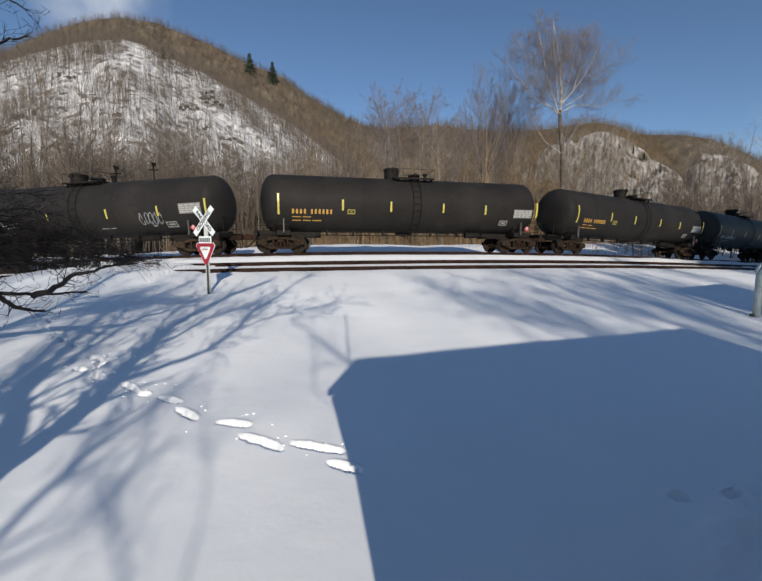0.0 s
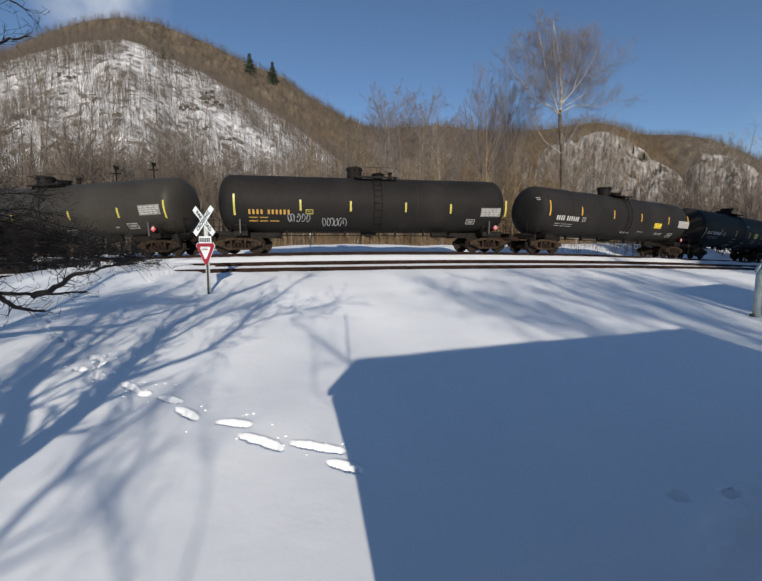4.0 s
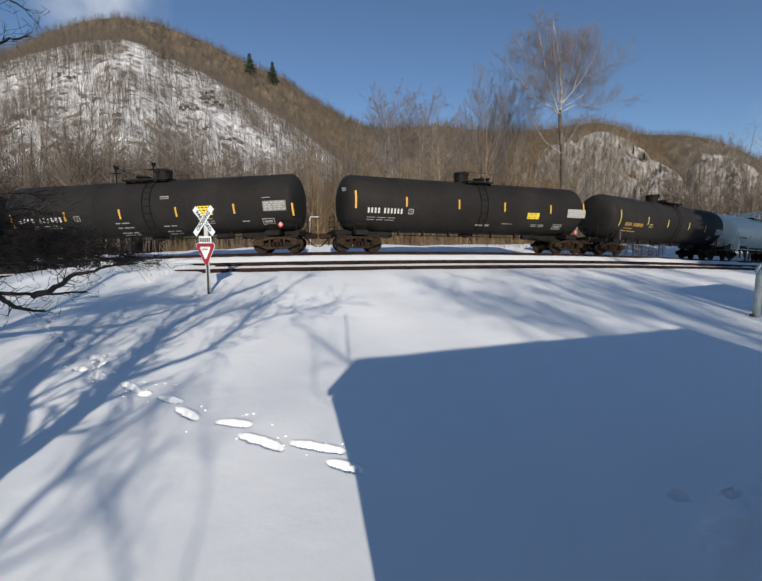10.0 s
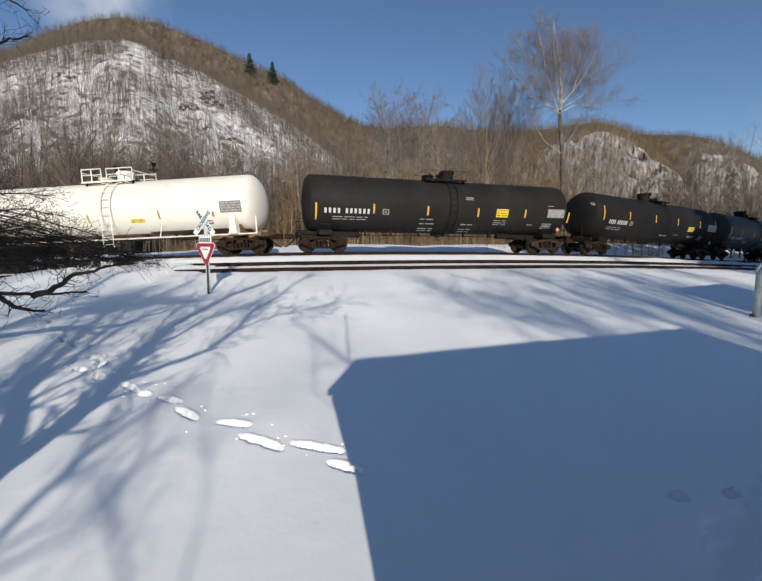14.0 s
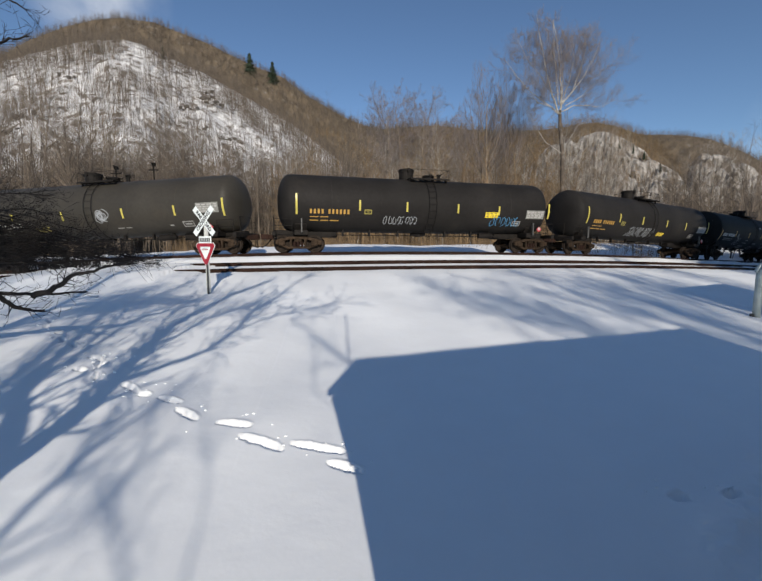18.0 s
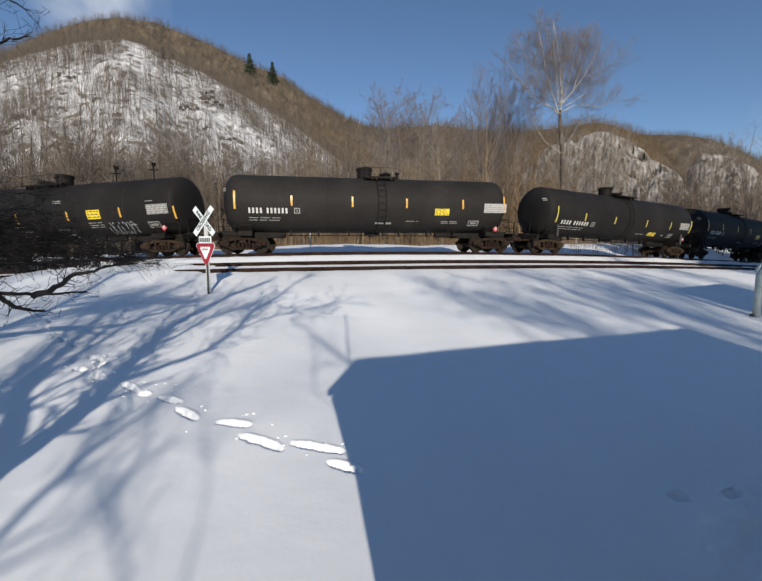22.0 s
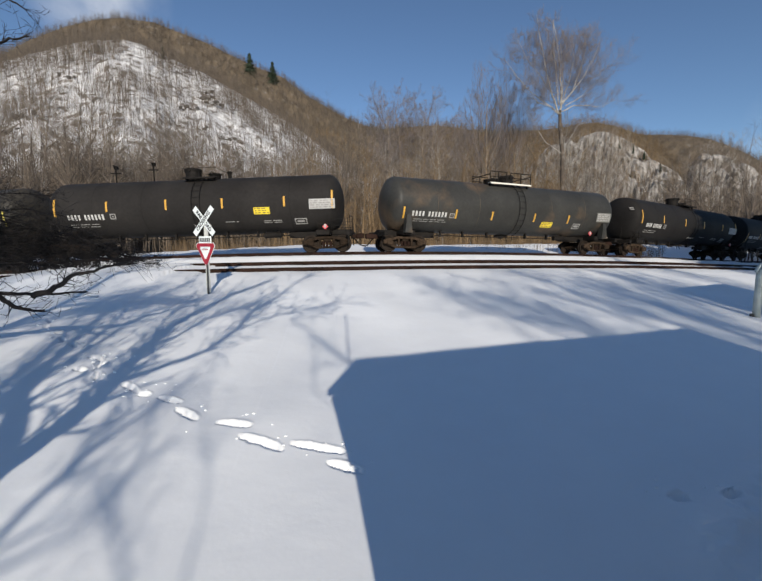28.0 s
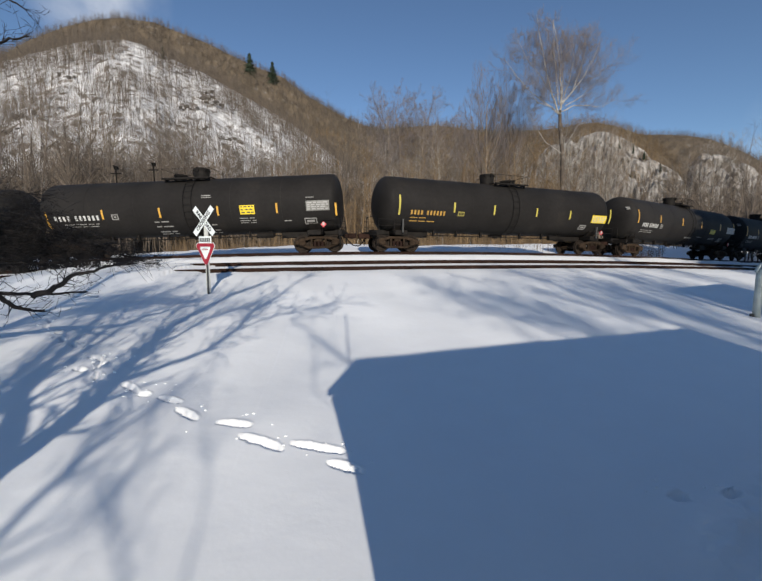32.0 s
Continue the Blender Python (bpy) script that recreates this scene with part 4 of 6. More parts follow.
SMALL = dict(
    U=dict(refl=[(0.96, 2.0, 3.06), (4.25, 2.26, 2.81), (6.87, 2.25, 2.78), (9.88, 2.25, 2.76), (12.45, 2.2, 2.72), (15.75, 2.06, 2.95)], mark=(1.63, 3.78, 2.03, 2.32),
           lines=[(1.63, 2.75, [(1.88, 0.06)]), (1.63, 3.2, [(1.70, 0.07)])], emblem=(4.5, 4.9, 2.08, 2.32), panel=(14.26, 15.45, 2.05, 2.53), boxed=(13.46, 13.98, 1.62, 1.89),
           placard=(15.2, 1.42), plat=(7.2, 9.5), house=7.25, man=8.6, post=[1.2, 14.8]),
    T=dict(refl=[(0.77, 2.3, 3.22), (3.58, 2.49, 3.02), (6.74, 2.48, 3.02), (9.71, 2.46, 2.98), (12.95, 2.45, 2.97), (15.43, 2.29, 3.2)], mark=(1.42, 3.45, 2.07, 2.40),
           lines=[(1.42, 3.1, [(1.86, 0.05), (1.74, 0.05)]), (9.72, 10.43, [(1.75, 0.05)]), (11.77, 12.73, [(1.74, 0.06), (1.66, 0.04)]), (8.0, 8.9, [(1.6, 0.14)])],
           emblem=(3.7, 4.0, 2.10, 2.38), panel=(14.23, 15.57, 2.27, 2.78), boxed=(13.4, 14.03, 1.54, 1.83), placard=(15.0, 1.35), label=(11.33, 12.16, 2.1, 2.45), plat=(7.5, 9.2), house=7.6, man=8.8, post=[]),
    C=dict(refl=[(0.66, 1.72, 2.57), (3.72, 2.12, 2.6), (6.8, 2.1, 2.6), (9.89, 2.1, 2.58), (12.99, 2.12, 2.61), (16.05, 1.89, 2.52)], mark=(1.08, 3.6, 2.05, 2.36),
           lines=[(1.5, 3.4, [(1.88, 0.06), (1.76, 0.06)]), (6.4, 7.33, [(1.86, 0.08), (1.62, 0.08), (1.36, 0.08), (1.26, 0.05)]), (8.96, 9.7, [(1.62, 0.08), (1.36, 0.06), (1.24, 0.05)]),
                  (10.97, 11.81, [(1.90, 0.06), (1.78, 0.05), (1.68, 0.04)]), (9.08, 9.6, [(3.12, 0.09), (3.03, 0.05)]), (14.5, 15.1, [(2.84, 0.05)]), (13.3, 13.7, [(1.7, 0.07)])],
           emblem=(4.2, 4.55, 2.07, 2.35), panel=(14.52, 15.72, 2.17, 2.68), boxed=(14.35, 15.0, 1.51, 1.82), placard=(15.36, 1.45), label=(11.06, 11.83, 2.11, 2.57), plat=(6.8, 9.35), house=8.5, man=7.3, post=[]),
    S=dict(refl=[(1.2, 1.94, 2.9), (3.75, 2.16, 2.64), (6.72, 2.12, 2.6), (10.2, 2.1, 2.6), (13.1, 2.1, 2.6), (15.75, 1.95, 2.85)], mark=(1.7, 4.27, 1.84, 2.13),
           lines=[(1.7, 4.0, [(1.70, 0.05), (1.58, 0.05)]), (9.6, 10.5, [(1.6, 0.06)]), (12.6, 12.8, [(1.6, 0.1)])],
           emblem=(4.45, 4.8, 1.85, 2.12), panel=(14.3, 15.5, 2.15, 2.66), boxed=(13.35, 13.95, 1.52, 1.80), placard=(14.95, 1.42), plat=(7.4, 9.55), house=7.5, man=8.7, post=[1.4, 14.7]),
    A=dict(refl=[(0.78, 1.83, 2.43), (3.95, 1.93, 2.42), (6.33, 1.93, 2.42), (9.35, 1.95, 2.44), (11.96, 1.95, 2.45)], mark=(1.27, 3.45, 1.95, 2.27),
           lines=[(1.4, 3.4, [(1.80, 0.05), (1.70, 0.04)])], emblem=(3.55, 3.85, 1.95, 2.2), panel=(14.25, 15.39, 2.14, 2.71), boxed=(12.49, 13.05, 1.64, 1.96), placard=(13.87, 1.37),
           label=(9.99, 10.83, 1.66, 1.97), plat=(6.4, 9.3), house=8.2, man=7.0, post=[1.03, 14.9]),
)

# kind, paint, lettering, further details of each car in the order in which they pass
CARS = [
    ("U", "black", "y", {}), ("S", "black", "w", dict(tags=[(3.2, 1.9, 1.1, 0.7, 1), (12.0, 2.0, 1.3, 0.6, 2)])), ("U", "black", "y", {}), ("U", "black", "y", {}),
    ("S", "dusty", "w", {}), ("U", "black", "y", dict(tags=[(3.5, 1.9, 1.2, 0.4, 3), (5.3, 1.7, 1.4, 0.4, 4)])), ("T", "black", "w", {}), ("C", "black", "w", {}),
    ("U", "black", "y", dict(tags=[(6.6, 1.75, 1.0, 0.4, 5), (11.4, 1.74, 1.25, 0.5, 6)])), ("C", "black", "w", {}), ("T", "black", "w", {}), ("U", "black", "y", {}), ("A", "white", "k", dict(label=(9.25, 10.05, 1.86, 2.04))),
    ("C", "black", "w", {}), ("T", "black", "w", {}), ("S", "dusty", "w", dict(tags=[(8.75, 2.3, 0.72, 0.68, 7, 9)], label=(4.9, 5.7, 1.62, 1.85), stale=True)),
    ("U", "black", "y", dict(tags=[(5.6, 1.8, 1.9, 0.4, 8)], label=(11.6, 12.4, 2.05, 2.36), blue=(12.0, 1.85, 1.9, 0.5, 9))),
    ("U", "black", "y", dict(tags=[(5.6, 1.75, 3.0, 0.6, 10)], label=(9.2, 10.0, 1.6, 1.82))), ("C", "black", "w", dict(tags=[(4.3, 1.75, 1.0, 0.6, 11), (12.0, 1.6, 1.6, 0.6, 12)])),
    ("T", "black", "w", {}), ("S", "black", "w", dict(label=(10.92, 11.78, 1.55, 1.78))), ("T", "black", "w", {}), ("S", "dusty", "w", dict(tags=[(4.5, 1.8, 0.9, 0.5, 13)])), ("T", "black", "w", {}),
    ("A", "grey", "w", {}), ("T", "black", "w", dict(plain=True)), ("C", "black", "w", {}), ("U", "black", "y", dict(gold=True)), ("T", "black", "w", {}), ("T", "black", "w", {}), ("U", "black", "y", {}),
]
FIRST = -1          # number of the first car of the list; car 1 stands before the house at the start
LABELS = {
    ("U", "black"): "black tank car with yellow lettering and yellow reflector strips", ("T", "black"): "black tank car with white lettering, amber reflectors and yellow label",
    ("C", "black"): "black square-headed tank car with white lettering and yellow panel", ("S", "black"): "black tank car with white lettering and bolster posts",
    ("S", "dusty"): "dusty brown-black tank car with white lettering", ("A", "white"): "cream-white tank car with rusty underside and white railings",
    ("A", "grey"): "weathered grey-black tank car with rusty ends",
}


def make_car(kind, paint, letters, more):
    d = SMALL[kind]
    words = LABELS[kind, paint]
    if more.get("tags") or more.get("blue"):
        words = words.replace(" and yellow reflector strips", "").replace(" and bolster posts", "").replace(" and yellow panel", "") + ", sprayed with graffiti"
    car = tagged(new("tank_car"), words, "tank car", group="cars of the tank train")
    body = {"black": black_paint, "dusty": brown_black_paint, "grey": grey_paint, "white": white_paint}[paint]
    fit = white_paint if paint == "white" else fitting_black
    ink = {"y": letter_yellow, "w": letter_white, "k": letter_black}[letters]
    small = {"y": letter_yellow, "w": faded, "k": faded}[letters]
    refl = [(0.95, 1.72, 2.50), (4.02, 1.95, 2.38), (6.92, 1.95, 2.38), (10.9, 1.98, 2.42)] if paint == "white" else d["refl"]
    strip = {"U": yellow_refl, "S": yellow_refl, "T": amber_refl, "C": amber_refl, "A": olive_refl if paint == "white" else amber_refl}[kind]
    half, shift = {"C": (8.19, 0.13), "S": (8.10, 0.33), "T": (8.02, -0.05)}.get(kind, (HALF, 0.0))
    tank = shared(("tank", half, paint), "tank", lambda bm: (tank_shell(bm, half, 0.46 if kind == "C" else 0.70, kind == "C"), bmesh.ops.translate(bm, vec=(shift, 0, 0), verts=bm.verts)), body, car, smooth=True)
    for x in (-5.3, -2.6, 2.6, 5.3):
        shared(("band", paint), "seam", seam_band, body, tank, m=pose(x, 0, TANK_Z))
    if paint == "black" and letters == "w":
        shared(("headprint", half, shift), "head_stencil", head_stencil(half, shift), faded, tank)
    for k, (u, z0, z1) in enumerate(refl):
        shared(("refl", kind, paint, k), "reflector", lambda bm: patch(bm, u - 0.048, u + 0.048, z0, z1), strip, tank)
    if "label" in d and not more.get("plain") or "label" in more:
        q = more.get("label") or d["label"]
        shared(("label", q), "warning_label", lambda bm: patch(bm, *q), olive_refl if more.get("stale") else yellow_label, tank)
        shared(("labelprint", q), "label_print", label_print(*q), letter_black, tank)
    for k, q in enumerate(lettering(*((1.45, 3.4, 1.98, 2.2) if paint == "white" else d["mark"]))):
        shared(("mark", kind, paint, letters, k), "letter_bar", lambda bm: patch(bm, *q), ink, tank)
    for k, (a, b, rows) in enumerate(d["lines"]):
        shared(("lines", kind, letters, k), "small_print", print_lines(a, b, rows), small, tank)
    if paint != "white":
        shared(("emblem", kind, letters), "stencil", frame_box(*d["emblem"]), olive_refl if letters == "y" else small, tank)
    p = d["panel"]
    shared(("panel", kind, more.get("gold")), "data_panel", lambda bm: patch(bm, *p), yellow_label if more.get("gold") else label_white if kind == "T" else label_grey, tank)
    shared(("panelprint", kind), "panel_print", panel_print(*p), faded if kind == "T" else label_white, tank)
    shared(("boxed", kind, letters), "boxed_stencil", frame_box(*((13.3, 13.68, 1.62, 1.80) if paint == "white" else d["boxed"])), faded if paint != "white" else letter_black, tank)
    for tag in more.get("tags", []):
        put_bm = bmesh.new()
        (scrawl(*tag, max(4, round(tag[2] * 4))) if len(tag) == 5 else burst(*tag))(put_bm)
        put("graffiti", put_bm, graffiti_white, tank, "chalky white sprayed tag")
    if "blue" in more:
        put_bm = bmesh.new()
        scrawl(*more["blue"], 6)(put_bm)
        put("graffiti", put_bm, graffiti_blue, tank, "blue sprayed tag")
    u, z = d["placard"]
    if paint != "white":
        pl = shared(("placard", kind), "placard", diamond(u, z, 0.16), placard_red, car, "red diamond placard")
        shared(("placardmid", kind), "placard_symbol", lambda bm: box(bm, along_car(u) - 0.06, along_car(u) + 0.06, -1.43, -1.42, z - 0.05, z + 0.11), label_white, pl)
    make_platform(kind, paint, *d["plat"], bulk if paint == "dusty" else fit, car)
    shared(("rails", kind, paint), "top_railing", top_rails(*d["plat"], 0.032 if kind == "A" else 0.012, kind == "A"), fit, car)
    shared(("housing", paint), "valve_housing", housing, fit, car, m=pose(along_car(d["house"]), 0, TANK_Z + R_TANK))
    shared(("manway", paint), "manway", manway, fit, car, m=pose(along_car(d["man"]), 0, TANK_Z + R_TANK))
    shared(("vent", paint), "vent_valve", lambda bm: lathe(bm, [(-0.1, 0.1), (0.3, 0.1), (0.34, 0.14), (0.42, 0.14), (0.46, 0.0)], "Z", 10), fit, car, m=pose(along_car(d["man"]) + 0.75, 0.2, TANK_Z + R_TANK))
    shared(("ladder", paint), "ladder", long_ladder if paint == "white" else side_ladder, fit, car, m=pose(0.1 if paint == "white" else 0.35, 0, 0))
    shared(("belly", paint), "outlet_and_brake_gear", belly, fitting_black if paint != "white" else dirty_steel, car)
    for rz in (0, 180):
        shared(("sill", paint), "stub_sill", stub_sill, belly_rust if paint == "white" else fitting_black, car, m=pose(0, 0, 0, 0, 0, rz))
        shared("coupler", "coupler", coupler, rust, car, m=pose(0, 0, 0, 0, 0, rz))
        shared("air_hose", "air_hose", air_hose, tarred, car, "black rubber brake hose", m=pose(0, 0, 0, 0, 0, rz))
        if kind != "A":
            shared(("endrails", paint), "end_railing", end_rails, fit, car, m=pose(0, 0, 0, 0, 0, rz))
    for k, u in enumerate(d["post"]):
        if kind == "A":
            shared(("bracket", paint), "bolster_bracket", bolster_bracket, body, car, "tapered bracket with a rusty top", m=pose(along_car(u), 0, 0))
        else:
            shared(("post", kind, paint), "bolster_post", lambda bm: box(bm, -0.04, 0.04, -1.46, -1.34, 1.05, 1.80, 0.02), bulk, car, m=pose(along_car(u), 0, 0))
    if paint == "white":
        shared("redrefl", "reflector", lambda bm: patch(bm, 13.78, 13.88, 1.98, 2.38), placard_red, tank, "faded red reflector")
        shared("walk", "side_sill_pipe", lambda bm: [tube(bm, [(-8.2, -1.45, 1.02), (8.2, -1.45, 1.02)], 0.032, 6)] + [tube(bm, [(x, -1.45, 1.0), (x, -1.2, 1.75)], 0.025, 5) for x in (-4.1, 2.9)], white_paint, car)
        for x in (-8.2, 8.2):
            shared("endpost", "end_post", lambda bm: tube(bm, [(0, -1.42, 1.0), (0, -1.42, 1.9)], 0.04, 6), white_paint, car, m=pose(x, 0, 0))
        for k, (ua, ub, zt) in enumerate(((0.9, 5.6, 1.40), (9.9, 15.1, 1.38), (5.6, 9.9, 1.24))):
            shared(("grime", k), "grime", lambda bm: patch(bm, ua, ub, 1.17, zt, 0.008), grime_brown, tank, "dark brown grime under the barrel")
        shared("stain", "rusty_underside", lambda bm: patch(bm, 0.5, 15.5, 1.16, 1.31, 0.004), belly_rust, tank, "rust-brown grime along the bottom")
    car_trucks = [make_truck(car, -TRUCK), make_truck(car, TRUCK)]
    return car, car_trucks


TRAIN = [make_car(*spec) for spec in CARS]


RUN_T = [0, 1, 2, 3, 5.5, 6, 7, 8, 9, 10, 11, 12, 13, 14, 16.5, 17, 18, 19, 20, 21, 22, 23, 24, 25, 25.5, 28, 29, 30, 31, 32]
RUN_S = [0.05, 14.18, 28.5, 42.18, 78.0, 84.87, 99.09, 113.09, 127.05, 140.81, 154.93, 169.23, 183.05, 197.0, 232.2, 238.9, 252.56, 268.13, 282.14, 295.96,
         309.69, 323.65, 336.93, 350.65, 357.2, 391.65, 405.35, 419.04, 432.76, 446.38]


SLACK = {13: 0.38}      # cars whose couplers stand drawn out, metres


def gone(t):
    """Metres that the train has run by t seconds."""
    return float(np.interp(t, RUN_T, RUN_S))


def motions():
    times = [0.5 * k for k in range(65)]
    for n, (car, trucks) in enumerate(TRAIN):
        rows, turns = [], ([], [])
        for t in times:
            s = 3.95 + PITCH * (n + FIRST - 1) - gone(t) + SLACK.get(n + FIRST, 0.0)
            a, ta = line_at(s - TRUCK)
            b, tb = line_at(s + TRUCK)
            d = b - a
            heading = math.atan2(d.y, d.x)
            tilt = math.asin(d.z / d.length)
            mid = (a + b) / 2
            rows.append((t, pose(mid.x, mid.y, mid.z, 0, math.degrees(-tilt), math.degrees(heading))))
            turns[0].append((t, pose(-TRUCK, 0, 0, 0, 0, math.degrees(ta - heading))))
            turns[1].append((t, pose(TRUCK, 0, 0, 0, 0, math.degrees(tb - heading))))
        walk(car, rows)
        for truck, r in zip(trucks, turns):
            walk(truck, r)

# ---------- trees ----------
purple_twig = material("grey_purple_twigs", (0.185, 0.158, 0.150), 0.9, vary=0.25, size=1.0, by_island=0.4)


def limbs(base, direction, length, radius, seed, levels, kids, bend=0.25, lift=0.25, spread=0.9, shrink=0.62, first=0.35, fine=0.013):
    """Grows a leafless tree: thick limbs as point lists for tubes, fine twigs as arrays."""
    g = random.Random(seed)
    thick, a, b, r = [], [], [], []

    def branch(p, d, ln, rad, level):
        n = 6 if level < 2 else 3
        pts, rr = [p.copy()], [rad]
        for i in range(n):
            d = (d + Vector((g.gauss(0, bend), g.gauss(0, bend), g.gauss(0, bend) + lift * (0.3 if level == 0 else 1))) * (1.0 / n)).normalized()
            p = p + d * (ln / n)
            pts.append(p.copy())
            rr.append(rad * (1 - 0.72 * (i + 1) / n))
        if level <= 1:
            thick.append((pts, rr, level))
        else:
            for q0, q1, ra in zip(pts, pts[1:], rr):
                a.append(q0)
                b.append(q1 + (q1 - q0) * 0.1)
                r.append(ra)
        if level >= levels:
            return
        count = kids[level]
        for k in range(count):
            f = first + (1 - first) * (k + g.random()) / count if level == 0 else 0.2 + 0.8 * (k + g.random()) / count
            i = min(n - 1, int(f * n))
            q = pts[i].lerp(pts[i + 1], f * n - i)
            along_d = (pts[i + 1] - pts[i]).normalized()
            side = Vector((g.gauss(0, 1), g.gauss(0, 1), g.gauss(0, 0.6)))
            side = (side - along_d * side.dot(along_d)).normalized()
            nd = (along_d * g.uniform(0.5, 0.9) + side * spread * g.uniform(0.6, 1.1)).normalized()
            branch(q, nd, ln * shrink * (1.15 - 0.6 * f) * g.uniform(0.7, 1.15), max(rad * (1 - 0.72 * f) * 0.55, fine), level + 1)
    branch(Vector(base), Vector(direction).normalized(), length, radius, 0)
    return thick, np.array([tuple(v) for v in a]), np.array([tuple(v) for v in b]), np.array(r)


def bare_tree(name, base, height, radius, mat, label, seed, levels=4, kids=(14, 7, 6, 4), direction=(0, 0, 1), crown=None, **more):
    top = tagged(new(name), label, "tree")
    thick, a, b, r = limbs(base, direction, height, radius, seed, levels, kids, **more)
    for lv, part_name in ((0, "trunk"), (1, "limb")):
        for pts, rr, level in thick:
            if level == lv:
                bm = bmesh.new()
                tube(bm, pts, rr, 8 if lv == 0 else 5)
                put(part_name, bm, mat, top, smooth=True)
    spikes(a, b, r, "crown", crown or mat, top, "bare twigs")
    return top


def guided_tree(name, stems, mat, label, seed, twigs, twig_len, depth=0.9, category="tree", thin=0.004, crown=None):
    """A leafless tree whose main stems follow the given points: (radius, points)."""
    g = random.Random(seed)
    top = tagged(new(name), label, category)
    A, B, R = [], [], []
    for stem in stems:
        rad, pts, share = stem[0], [Vector(p) for p in stem[1]], stem[2] if len(stem) > 2 else 1.0
        fine, rr = [], []
        for i in range(len(pts) - 1):
            for k in range(4):
                f = k / 4
                fine.append(pts[i].lerp(pts[i + 1], f) + Vector((g.gauss(0, 0.012), 0, g.gauss(0, 0.012))))
        fine.append(pts[-1])
        n = len(fine)
        rr = [rad * (1 - 0.75 * i / (n - 1)) for i in range(n)]
        bm = bmesh.new()
        tube(bm, fine, rr, 7)
        put("stem", bm, stem[3] if len(stem) > 3 else mat, top, smooth=True)
        total = sum((q1 - q0).length for q0, q1 in zip(fine, fine[1:]))
        for k in range(int(twigs * share * total)):
            f = g.uniform(0.25, 1.0) * (n - 1.001)
            i = int(f)
            q = fine[i].lerp(fine[i + 1], f - i)
            d = (fine[i + 1] - fine[i]).normalized()
            for depth_level in range(4):
                side = Vector((g.gauss(0, 1), g.gauss(0, depth), g.gauss(0, 1)))
                d2 = (d * 0.9 + side * 0.6 + Vector((0, 0, 0.15))).normalized()
                ln = twig_len * g.uniform(0.5, 1.2) * (0.72 ** depth_level)
                A.append(tuple(q))
                B.append(tuple(q + d2 * ln))
                R.append(max(thin, rad * (1 - 0.75 * f / (n - 1)) * 0.34 * (0.6 ** depth_level)))
                q = q + d2 * ln * g.uniform(0.45, 0.8)
                d = d2
    spikes(np.array(A), np.array(B), np.array(R), "crown", crown or mat, top, "bare twigs")
    return top


SYC = 54.7


